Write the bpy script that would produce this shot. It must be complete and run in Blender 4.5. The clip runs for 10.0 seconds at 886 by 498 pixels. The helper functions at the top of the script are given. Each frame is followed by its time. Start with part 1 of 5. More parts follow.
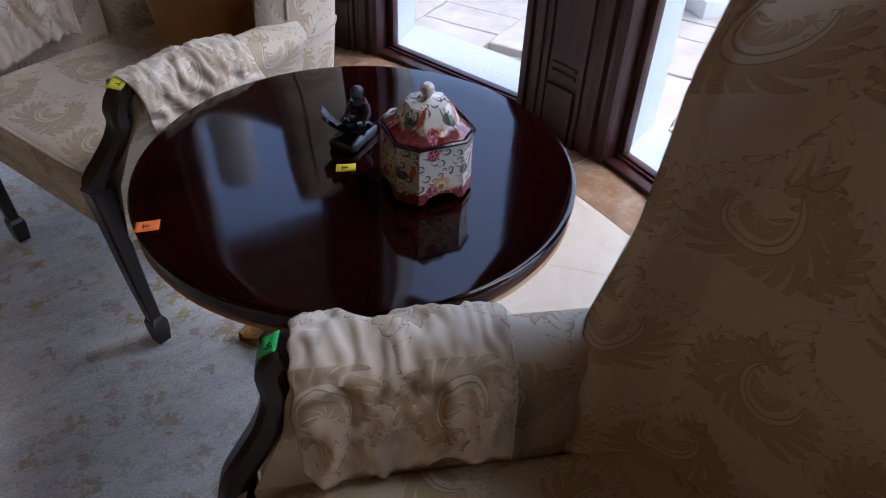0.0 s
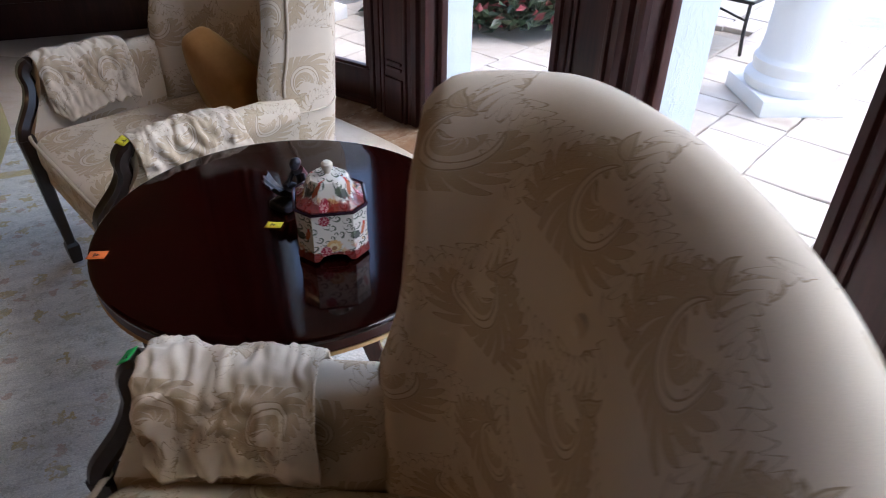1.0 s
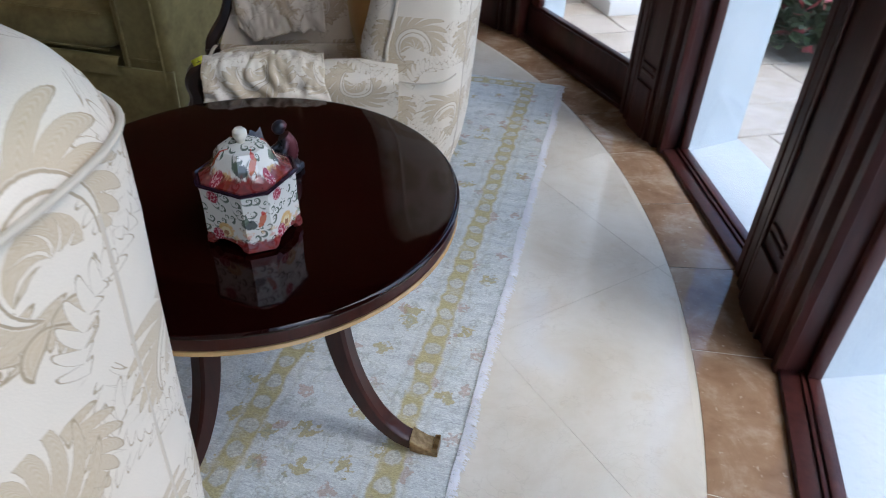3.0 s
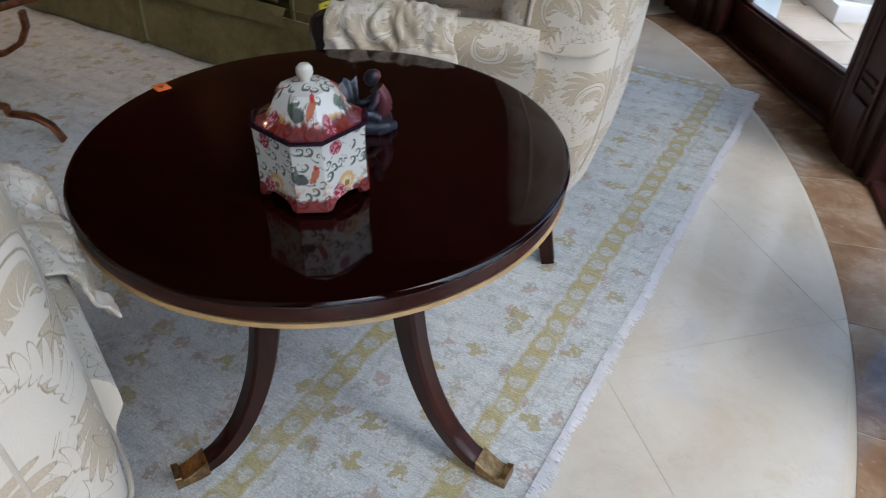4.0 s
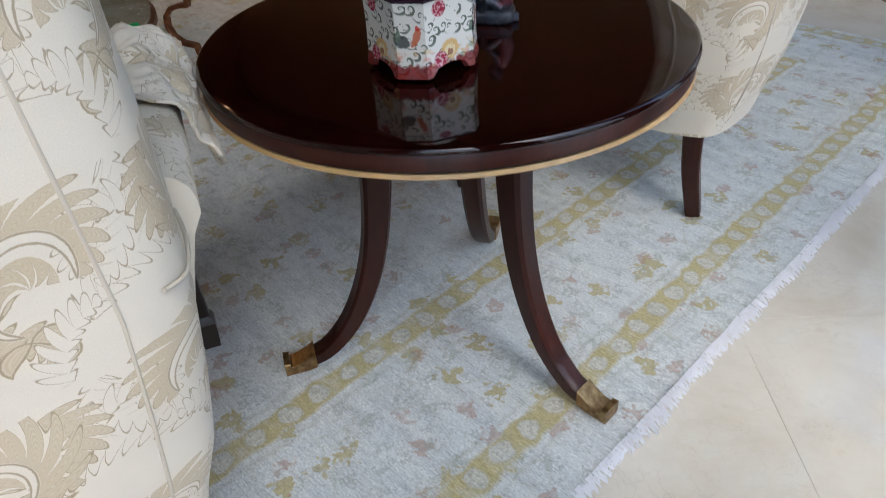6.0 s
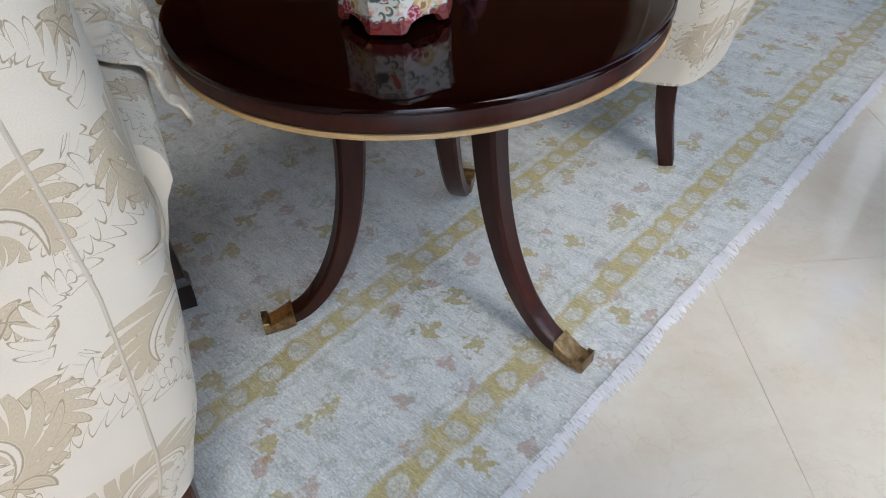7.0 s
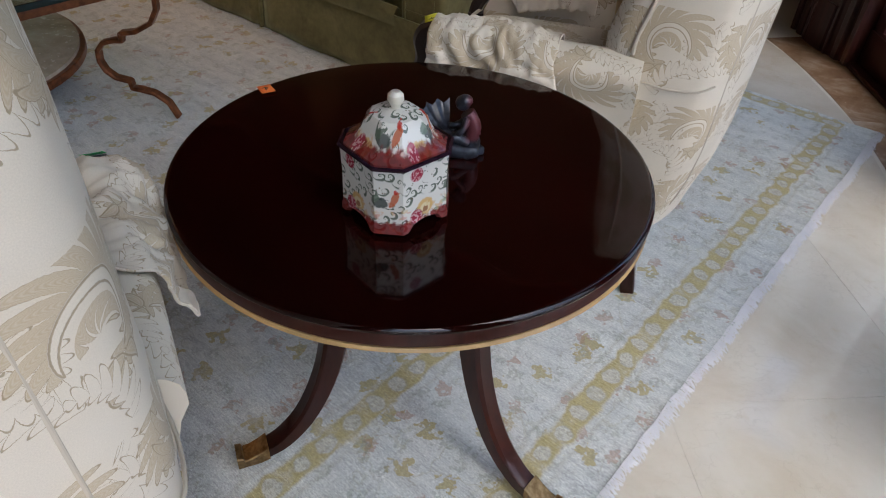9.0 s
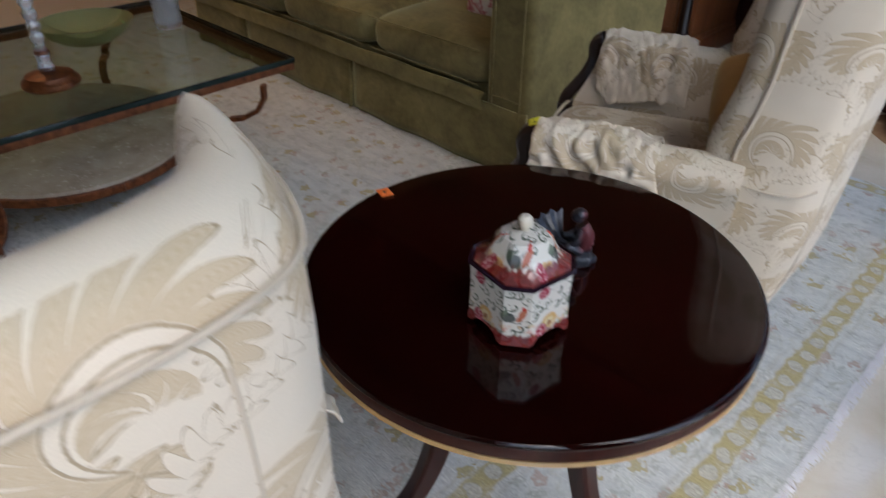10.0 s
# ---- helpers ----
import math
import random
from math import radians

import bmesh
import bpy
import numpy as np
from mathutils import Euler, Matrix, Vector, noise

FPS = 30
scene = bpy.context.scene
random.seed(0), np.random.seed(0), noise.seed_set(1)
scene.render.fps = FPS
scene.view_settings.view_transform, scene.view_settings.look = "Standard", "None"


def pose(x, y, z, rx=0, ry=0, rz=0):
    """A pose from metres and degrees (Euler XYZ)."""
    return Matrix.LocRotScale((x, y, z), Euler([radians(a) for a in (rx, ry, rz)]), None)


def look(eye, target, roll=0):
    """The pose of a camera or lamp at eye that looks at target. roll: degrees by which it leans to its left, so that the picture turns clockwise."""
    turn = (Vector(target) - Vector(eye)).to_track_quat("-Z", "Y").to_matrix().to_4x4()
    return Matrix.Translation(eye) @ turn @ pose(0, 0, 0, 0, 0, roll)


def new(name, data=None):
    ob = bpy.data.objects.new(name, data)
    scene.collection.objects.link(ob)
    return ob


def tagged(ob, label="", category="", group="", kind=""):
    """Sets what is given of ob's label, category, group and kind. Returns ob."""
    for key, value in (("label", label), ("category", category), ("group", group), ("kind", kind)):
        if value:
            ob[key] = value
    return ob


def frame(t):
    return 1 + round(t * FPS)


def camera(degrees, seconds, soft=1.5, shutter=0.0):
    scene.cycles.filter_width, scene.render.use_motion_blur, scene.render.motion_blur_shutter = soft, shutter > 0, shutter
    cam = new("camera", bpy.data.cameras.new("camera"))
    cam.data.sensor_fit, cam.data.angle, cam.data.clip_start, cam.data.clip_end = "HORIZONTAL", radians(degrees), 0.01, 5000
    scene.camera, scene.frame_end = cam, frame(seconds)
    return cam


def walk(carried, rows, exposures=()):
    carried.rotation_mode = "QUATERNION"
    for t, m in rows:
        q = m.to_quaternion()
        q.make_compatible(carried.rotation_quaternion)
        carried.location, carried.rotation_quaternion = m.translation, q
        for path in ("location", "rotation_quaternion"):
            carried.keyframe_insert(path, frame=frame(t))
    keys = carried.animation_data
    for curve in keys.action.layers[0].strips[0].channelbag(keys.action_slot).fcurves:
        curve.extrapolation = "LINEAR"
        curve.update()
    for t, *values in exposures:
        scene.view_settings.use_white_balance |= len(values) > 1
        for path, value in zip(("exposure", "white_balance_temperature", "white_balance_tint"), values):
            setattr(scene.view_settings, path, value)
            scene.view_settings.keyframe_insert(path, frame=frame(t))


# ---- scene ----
cam = camera(65.5, 10.0, soft=1.0, shutter=0.3)
PATH = [
    (0, (-0.401, -0.874, 1.233), (0.438, 0.402, -0.059), 2.41),
    (0.5, (-0.306, -1.032, 1.284), (0.409, 0.383, 0.065), 1.63),
    (1, (-0.121, -1.150, 1.331), (0.469, 0.379, 0.186), 1.31),
    (1.3, (-0.000, -1.186, 1.331), (0.477, 0.391, 0.199), 1.65),
    (1.5, (0.078, -1.175, 1.307), (0.479, 0.434, 0.189), 1.04),
    (1.6, (0.106, -1.154, 1.299), (0.481, 0.458, 0.176), 1.28),
    (2, (0.226, -1.048, 1.281), (0.465, 0.569, 0.128), 3.31),
    (2.5, (0.390, -0.963, 1.273), (0.322, 0.649, 0.092), 1.59),
    (2.7, (0.462, -0.932, 1.255), (0.276, 0.669, 0.072), 1.90),
    (3.8, (0.589, -0.719, 1.141), (-0.120, 0.683, -0.097), 1.48),
    (4, (0.597, -0.689, 1.107), (-0.191, 0.682, -0.117), 1.60),
    (4.3, (0.616, -0.684, 1.071), (-0.292, 0.625, -0.139), 2.19),
    (4.5, (0.646, -0.678, 1.047), (-0.353, 0.584, -0.141), 1.31),
    (5, (0.690, -0.679, 1.011), (-0.437, 0.491, -0.155), -3.05),
    (5.5, (0.718, -0.684, 0.986), (-0.466, 0.427, -0.182), -4.02),
    (6, (0.713, -0.687, 0.964), (-0.458, 0.386, -0.251), -3.75),
    (6.2, (0.712, -0.686, 0.956), (-0.435, 0.372, -0.295), -3.92),
    (7.3, (0.688, -0.678, 1.000), (-0.327, 0.380, -0.361), -2.53),
    (7.5, (0.668, -0.667, 1.026), (-0.318, 0.392, -0.355), -1.54),
    (8, (0.627, -0.636, 1.101), (-0.288, 0.453, -0.305), 0.25),
    (8.5, (0.608, -0.642, 1.143), (-0.333, 0.519, -0.186), 2.03),
    (9, (0.598, -0.656, 1.152), (-0.386, 0.554, -0.099), 2.69),
    (9.5, (0.585, -0.667, 1.180), (-0.424, 0.555, -0.039), 2.60),
    (10, (0.530, -0.719, 1.247), (-0.641, 0.445, 0.119), 0.23),
]
EXPOSURES = [(0.0, 2.05, 5700, 20), (1.0, 2.3, 5900, 18), (2.0, 2.27, 5700, 13), (2.5, 2.0, 5600, 12), (4.0, 1.87, 5850, 11), (5.0, 1.88, 5900, 10), (6.0, 2.03, 5950, 10), (8.0, 1.87, 6050, 12), (8.7, 1.83, 6100, 13), (10.0, 1.88, 6150, 13)]
walk(cam, [(t, look(eye, target, roll)) for t, eye, target, roll in PATH], EXPOSURES)

# ---------------------------------------------------------------- world and light
world = bpy.data.worlds.new("sky_world")
scene.world = world
world.use_nodes = True
sky = world.node_tree.nodes.new("ShaderNodeTexSky")
sky.sky_type = "NISHITA"
sky.sun_disc = False
sky.sun_elevation, sky.sun_rotation = radians(58), radians(108)
sky.dust_density = 3.0
world.node_tree.nodes["Background"].inputs["Strength"].default_value = 0.15
world.node_tree.links.new(sky.outputs[0], world.node_tree.nodes["Background"].inputs["Color"])

sun_data = bpy.data.lights.new("sun", "SUN")
sun_data.energy, sun_data.angle, sun_data.color = 1.0, radians(12), (1.0, 0.95, 0.88)
sun = new("sun", sun_data)
sun.matrix_world = look((-18, 6, 30), (0, 0, 0), 0)


# warm lamps (x, y, watts): first two inferred from reflections, others added ceiling fill
CEILING_AND_FILL_LAMPS = [(-4.28, 3.06, 0.15), (-4.40, 3.2, 0.1), (-3.0, -1.2, 0.5), (-1.3, -2.9, 0.4), (-5.8, 0.2, 5.0), (-5.8, -2.2, 4.0), (-2.3, 1.5, 0.6), (-2.7, 0.1, 0.4)]
for x, y, watts in CEILING_AND_FILL_LAMPS:
    d = bpy.data.lights.new("ceiling_or_fill_lamp", "AREA")
    d.shape, d.size, d.energy, d.color = "DISK", 0.06, watts, (1.0, 0.62, 0.30)
    d.spread = radians(54 if x > -5 else 150)
    lamp = new("ceiling_or_fill_lamp", d)
    lamp.matrix_world = look((x, y, 4.155), (x, y, 0))

# centre of the bay's arcs
CX, CY = -2.3, 0.17


def polar(r, deg, z=0.0):
    return Vector((CX + r * math.cos(radians(deg)), CY + r * math.sin(radians(deg)), z))


# windows of the bay: (first angle, last angle, is it a door)
BAY = [(-26.9, -14.5, False), (-7.8, 4.7, False), (11.7, 23.3, False), (29.6, 44.5, True)]

# ---------------------------------------------------------------- mesh helpers


def finish(name, bm, material, parent=None, label="", smooth=True, angle=35):
    me = bpy.data.meshes.new(name)
    bmesh.ops.recalc_face_normals(bm, faces=bm.faces[:])
    bm.to_mesh(me)
    bm.free()
    me.materials.append(material)
    if smooth:
        me.shade_smooth()
        me.set_sharp_from_angle(angle=radians(angle))
    ob = new(name, me)
    if parent is not None:
        ob.parent = parent
    if label:
        ob["label"] = label
    return ob


def part(name, bm, material, parent, label="", smooth=True, angle=35):
    return finish(name, bm, material, parent, label, smooth, angle)


def empty(name, m=None):
    ob = new(name)
    ob.empty_display_size = 0.05
    if m is not None:
        ob.matrix_world = m
    return ob


def box(x0, y0, z0, x1, y1, z1, bevel=0.0, seg=2):
    bm = bmesh.new()
    bmesh.ops.create_cube(bm, size=1.0)
    for v in bm.verts:
        v.co = Vector(((x0 + x1) / 2 + v.co.x * (x1 - x0), (y0 + y1) / 2 + v.co.y * (y1 - y0), (z0 + z1) / 2 + v.co.z * (z1 - z0)))
    if bevel > 0:
        bmesh.ops.bevel(bm, geom=bm.edges[:], offset=bevel, segments=seg, profile=0.5, affect="EDGES")
    return bm


def join(*bms):
    out = bmesh.new()
    for b in bms:
        me = bpy.data.meshes.new("tmp")
        b.to_mesh(me)
        out.from_mesh(me)
        b.free()
        bpy.data.meshes.remove(me)
    return out


def prism(poly, z0, z1, bevel=0.0):
    """An upright prism over a plan polygon."""
    bm = bmesh.new()
    low = [bm.verts.new((p[0], p[1], z0)) for p in poly]
    high = [bm.verts.new((p[0], p[1], z1)) for p in poly]
    n = len(poly)
    bm.faces.new(low[::-1])
    bm.faces.new(high)
    for i in range(n):
        bm.faces.new((low[i], low[(i + 1) % n], high[(i + 1) % n], high[i]))
    if bevel > 0:
        bmesh.ops.bevel(bm, geom=bm.edges[:], offset=bevel, segments=2, profile=0.5, affect="EDGES")
    return bm


def lathe(profile, n=48, cx=0.0, cy=0.0, sides=0):
    """A solid of revolution; profile: (radius, height) pairs from the foot up. sides: a polygon section instead of a circle."""
    bm = bmesh.new()
    rings = []
    for r, z in profile:
        if r < 1e-5:
            rings.append([bm.verts.new((cx, cy, z))])
        else:
            rings.append([bm.verts.new((cx + r * math.cos(2 * math.pi * i / n), cy + r * math.sin(2 * math.pi * i / n), z)) for i in range(n)])
    for a, b in zip(rings, rings[1:]):
        if len(a) == 1 and len(b) == 1:
            continue
        for i in range(n):
            j = (i + 1) % n
            if len(a) == 1:
                bm.faces.new((a[0], b[i], b[j]))
            elif len(b) == 1:
                bm.faces.new((a[i], a[j], b[0]))
            else:
                bm.faces.new((a[i], a[j], b[j], b[i]))
    for ring in (rings[0], rings[-1]):
        if len(ring) > 2:
            bm.faces.new(ring)
    return bm


def grid(points, loop_u=False, loop_v=False, cap=False, uvs=True):
    """A surface through rows of points, with lengths in metres as its texture coordinates."""
    bm = bmesh.new()
    lay = bm.loops.layers.uv.new("UVMap")
    vs = [[bm.verts.new(p) for p in row] for row in points]
    nu, nv = len(points), len(points[0])
    mid = points[nu // 2]
    vlen = [0.0]
    for a, b in zip(mid, list(mid[1:]) + [mid[0]]):
        vlen.append(vlen[-1] + (Vector(b) - Vector(a)).length)
    ulen = [0.0]
    best = max(range(nv), key=lambda j: sum((Vector(points[i + 1][j]) - Vector(points[i][j])).length for i in range(nu - 1)))
    for i in range(nu):
        ulen.append(ulen[-1] + (Vector(points[(i + 1) % nu][best]) - Vector(points[i][best])).length)
    for i in range(nu if loop_u else nu - 1):
        for j in range(nv if loop_v else nv - 1):
            i2, j2 = (i + 1) % nu, (j + 1) % nv
            f = bm.faces.new((vs[i][j], vs[i2][j], vs[i2][j2], vs[i][j2]))
            for loop, (a, b) in zip(f.loops, ((i, j), (i + 1, j), (i + 1, j + 1), (i, j + 1))):
                loop[lay].uv = (ulen[a], vlen[b])
    if cap and loop_v and not loop_u:
        bm.faces.new(vs[0][::-1])
        bm.faces.new(vs[-1])
    return bm


def spline(pts, n):
    """n points along a smooth curve through pts."""
    pts = [Vector(p) for p in pts]
    ext = [2 * pts[0] - pts[1]] + pts + [2 * pts[-1] - pts[-2]]
    out = []
    for k in range(n):
        s = k / (n - 1) * (len(pts) - 1)
        i = min(int(s), len(pts) - 2)
        t = s - i
        a, b, c, d = ext[i], ext[i + 1], ext[i + 2], ext[i + 3]
        out.append(0.5 * (2 * b + (c - a) * t + (2 * a - 5 * b + 4 * c - d) * t * t + (3 * b - a - 3 * c + d) * t**3))
    return out


def interp(x, xs, ys):
    return float(np.interp(x, xs, ys))


def sweep(path, section, up=(0, 0, 1), scale=None, cap=True):
    """A section of (side, up) pairs carried along a path. scale: for each point, (side, up) factors."""
    path = [Vector(p) for p in path]
    rows = []
    upv = Vector(up)
    for i, p in enumerate(path):
        t = (path[min(i + 1, len(path) - 1)] - path[max(i - 1, 0)]).normalized()
        side = t.cross(upv)
        side = side.normalized() if side.length > 1e-4 else Vector((1, 0, 0))
        u = side.cross(t).normalized()
        sx, sy = scale[i] if scale else (1, 1)
        rows.append([p + side * a * sx + u * b * sy for a, b in section])
    return grid(rows, loop_v=True, cap=cap)


def rect(w, h, r=0.004):
    """A rectangle section with clipped corners."""
    w, h = w / 2, h / 2
    return [(w - r, -h), (w, -h + r), (w, h - r), (w - r, h), (-w + r, h), (-w, h - r), (-w, -h + r), (-w + r, -h)]


def disc(r, n=10):
    return [(r * math.cos(2 * math.pi * i / n), r * math.sin(2 * math.pi * i / n)) for i in range(n)]


def shifted(bm, m):
    bmesh.ops.transform(bm, matrix=m, verts=bm.verts[:])
    return bm


# ---------------------------------------------------------------- materials


class Mat:
    """A node material with short calls."""

    def __init__(self, name, rough=0.5, metal=0.0, color=(0.5, 0.5, 0.5)):
        self.m = bpy.data.materials.new(name)
        self.m.use_nodes = True
        self.t = self.m.node_tree
        self.b = self.t.nodes["Principled BSDF"]
        self.b.inputs["Roughness"].default_value = rough
        self.b.inputs["Metallic"].default_value = metal
        self.b.inputs["Base Color"].default_value = (*color, 1)

    def node(self, kind, **inputs):
        n = self.t.nodes.new("ShaderNode" + kind)
        for key, v in inputs.items():
            self.put(n, key, v)
        return n

    def put(self, n, key, v):
        sock = n.inputs[int(key[1:])] if key[0] == "i" and key[1:].isdigit() else n.inputs[key.replace("_", " ")]
        if isinstance(v, bpy.types.NodeSocket):
            self.t.links.new(v, sock)
        else:
            sock.default_value = v

    def math(self, op, a, b=0.0, c=0.0):
        n = self.t.nodes.new("ShaderNodeMath")
        n.operation = op
        for i, v in enumerate((a, b, c)):
            self.put(n, f"i{i}", v)
        return n.outputs[0]

    def vmath(self, op, a, b=(0, 0, 0)):
        n = self.t.nodes.new("ShaderNodeVectorMath")
        n.operation = op
        self.put(n, "i0", a)
        if op == "SCALE":
            self.put(n, "Scale", b)
        else:
            self.put(n, "i1", b)
        return n.outputs["Value"] if op in ("LENGTH", "DOT_PRODUCT", "DISTANCE") else n.outputs["Vector"]

    def coord(self, which="Object"):
        return self.node("TexCoord").outputs[which]

    def xyz(self, v):
        n = self.node("SeparateXYZ", i0=v)
        return n.outputs[0], n.outputs[1], n.outputs[2]

    def vec(self, x=0.0, y=0.0, z=0.0):
        return self.node("CombineXYZ", i0=x, i1=y, i2=z).outputs[0]

    def noise(self, v, scale, detail=4.0, rough=0.55, dist=0.0):
        n = self.node("TexNoise", Vector=v, Scale=scale, Detail=detail, Roughness=rough, Distortion=dist)
        return n.outputs["Fac"]

    def ramp(self, v, *stops):
        n = self.node("ValToRGB", Fac=v)
        e = n.color_ramp.elements
        while len(e) < len(stops):
            e.new(0.5)
        for el, (p, c) in zip(e, stops):
            el.position = p
            el.color = (*c, 1) if len(c) == 3 else c
        return n.outputs["Color"]

    def step(self, v, lo, hi):
        n = self.node("MapRange", Value=v)
        n.interpolation_type = "SMOOTHSTEP"
        n.inputs["From Min"].default_value, n.inputs["From Max"].default_value = lo, hi
        return n.outputs["Result"]

    def mix(self, f, a, b, blend="MIX"):
        n = self.t.nodes.new("ShaderNodeMix")
        n.data_type, n.blend_type = "RGBA", blend
        for sock, v in ((n.inputs[0], f), (n.inputs[6], a), (n.inputs[7], b)):
            if isinstance(v, bpy.types.NodeSocket):
                self.t.links.new(v, sock)
            elif isinstance(v, (int, float)):
                sock.default_value = v
            else:
                sock.default_value = (*v, 1)
        return n.outputs[2]

    def color(self, v):
        self.put(self.b, "Base Color", v)
        return self

    def rough(self, v):
        self.put(self.b, "Roughness", v)
        return self

    def bump(self, h, strength=0.3, dist=0.002):
        n = self.node("Bump", Height=h, Strength=strength, Distance=dist)
        self.t.links.new(n.outputs[0], self.b.inputs["Normal"])
        return self


def wood_mat(name, dark, light, rough=0.25, scale=1.0, axis=0, coat=0.0, spec=0.5):
    k = Mat(name, rough)
    v = k.coord()
    stretch = [(0.12, 1, 1), (1, 0.12, 1), (1, 1, 0.1)][axis]
    w = k.vmath("MULTIPLY", v, stretch)
    g = k.noise(w, 60 * scale, 6, 0.6, 0.4)
    big = k.noise(w, 7 * scale, 3, 0.5, 1.2)
    f = k.math("ADD", k.math("MULTIPLY", g, 0.45), k.math("MULTIPLY", big, 0.6))
    k.color(k.ramp(f, (0.36, dark), (0.68, light)))
    k.rough(k.math("ADD", rough - 0.05, k.math("MULTIPLY", k.noise(v, 9, 4), 0.1)))
    k.bump(g, 0.06, 0.0008)
    k.b.inputs["Coat Weight"].default_value = coat
    k.b.inputs["Coat Roughness"].default_value = 0.12
    k.b.inputs["Specular IOR Level"].default_value = spec
    return k.m


M_TABLE = wood_mat("mahogany_polished", (0.0022, 0.0005, 0.0004), (0.013, 0.0020, 0.0012), 0.07, 0.8, 0, 0.0, 0.38)
M_LEGWOOD = wood_mat("mahogany_leg", (0.010, 0.0028, 0.002), (0.046, 0.011, 0.006), 0.34, 1.0, 2, 0.0, 0.3)
M_DARKWOOD = wood_mat("black_walnut", (0.008, 0.005, 0.004), (0.022, 0.012, 0.009), 0.32, 1.2, 2, 0.1)
M_JOINERY = wood_mat("window_mahogany", (0.026, 0.008, 0.007), (0.072, 0.022, 0.018), 0.32, 0.8, 2, 0.05, 0.4)
M_CABINET = wood_mat("cherry_cabinet", (0.1, 0.032, 0.012), (0.24, 0.085, 0.03), 0.35, 0.6, 2, 0.1)
M_GILTEDGE = wood_mat("light_edge_band", (0.30, 0.17, 0.06), (0.5, 0.31, 0.12), 0.4, 1.0, 0)


def fabric_mat(name, ground, fill, line, sheen=0.1):
    """Damask of acanthus scrolls: curled fronds with rounded lobes, some filled and some only outlined, in a half-drop repeat."""
    k = Mat(name, 0.75)
    uv = k.coord("UV")
    warp = k.node("TexNoise", Vector=uv, Scale=5.0, Detail=1.0)
    fine = k.node("TexNoise", Vector=uv, Scale=330.0, Detail=1.0)
    p = k.vmath("ADD", uv, k.vmath("SCALE", k.vmath("SUBTRACT", warp.outputs["Color"], (0.5, 0.5, 0.5)), 0.045))
    p = k.vmath("ADD", p, k.vmath("SCALE", k.vmath("SUBTRACT", fine.outputs["Color"], (0.5, 0.5, 0.5)), 0.0012))
    px, py, _ = k.xyz(p)

    def lattice(w, h, ox, oy):
        """Place inside a cell of a half-drop repeat, mirrored from row to row."""
        y = k.math("DIVIDE", k.math("ADD", py, oy), h)
        odd = k.math("FLOORED_MODULO", k.math("FLOOR", y), 2.0)
        x = k.math("ADD", k.math("DIVIDE", k.math("ADD", px, ox), w), k.math("MULTIPLY", odd, 0.5))
        lx = k.math("MULTIPLY", k.math("SUBTRACT", k.math("FRACT", x), 0.5), w)
        lx = k.math("MULTIPLY", lx, k.math("SUBTRACT", 1.0, k.math("MULTIPLY", odd, 2.0)))
        ly = k.math("MULTIPLY", k.math("SUBTRACT", k.math("FRACT", y), 0.5), h)
        return lx, ly

    def frond(at, cx, cy, radius, curl, start, span, turn, w_out, w_in, lobes, slant):
        """How deep a point lies inside a lobed leaf along an arc that curls inwards, in metres."""
        dx, dy = k.math("SUBTRACT", at[0], cx), k.math("MULTIPLY", k.math("SUBTRACT", at[1], cy), turn)
        r = k.vmath("LENGTH", k.vec(dx, dy, 0.0))
        q = k.math("FRACT", k.math("DIVIDE", k.math("SUBTRACT", k.math("ARCTAN2", dy, dx), radians(start)), 2 * math.pi))
        t = k.math("MULTIPLY", q, 360.0 / span)
        d = k.math("SUBTRACT", r, k.math("MULTIPLY_ADD", t, -radius * curl, radius))
        ad = k.math("ABSOLUTE", d)
        body = k.math("POWER", k.math("MAXIMUM", k.math("MULTIPLY", k.math("MULTIPLY", t, 4.0), k.math("SUBTRACT", 1.0, t)), 0.0), 0.4)
        w = k.math("MULTIPLY_ADD", k.math("GREATER_THAN", d, 0.0), w_out - w_in, w_in)
        if lobes:
            ph = k.math("SINE", k.math("MULTIPLY", k.math("MULTIPLY_ADD", ad, -slant, k.math("MULTIPLY", t, lobes)), math.pi))
            body = k.math("MULTIPLY", body, k.math("MULTIPLY_ADD", k.math("POWER", k.math("ABSOLUTE", ph), 0.8), 0.86, 0.14))
        return k.math("SUBTRACT", k.math("MULTIPLY", w, body), ad)

    main, between = lattice(0.186, 0.172, 0.0, 0.0), lattice(0.186, 0.172, 0.093, 0.004)
    fillm = lines = None
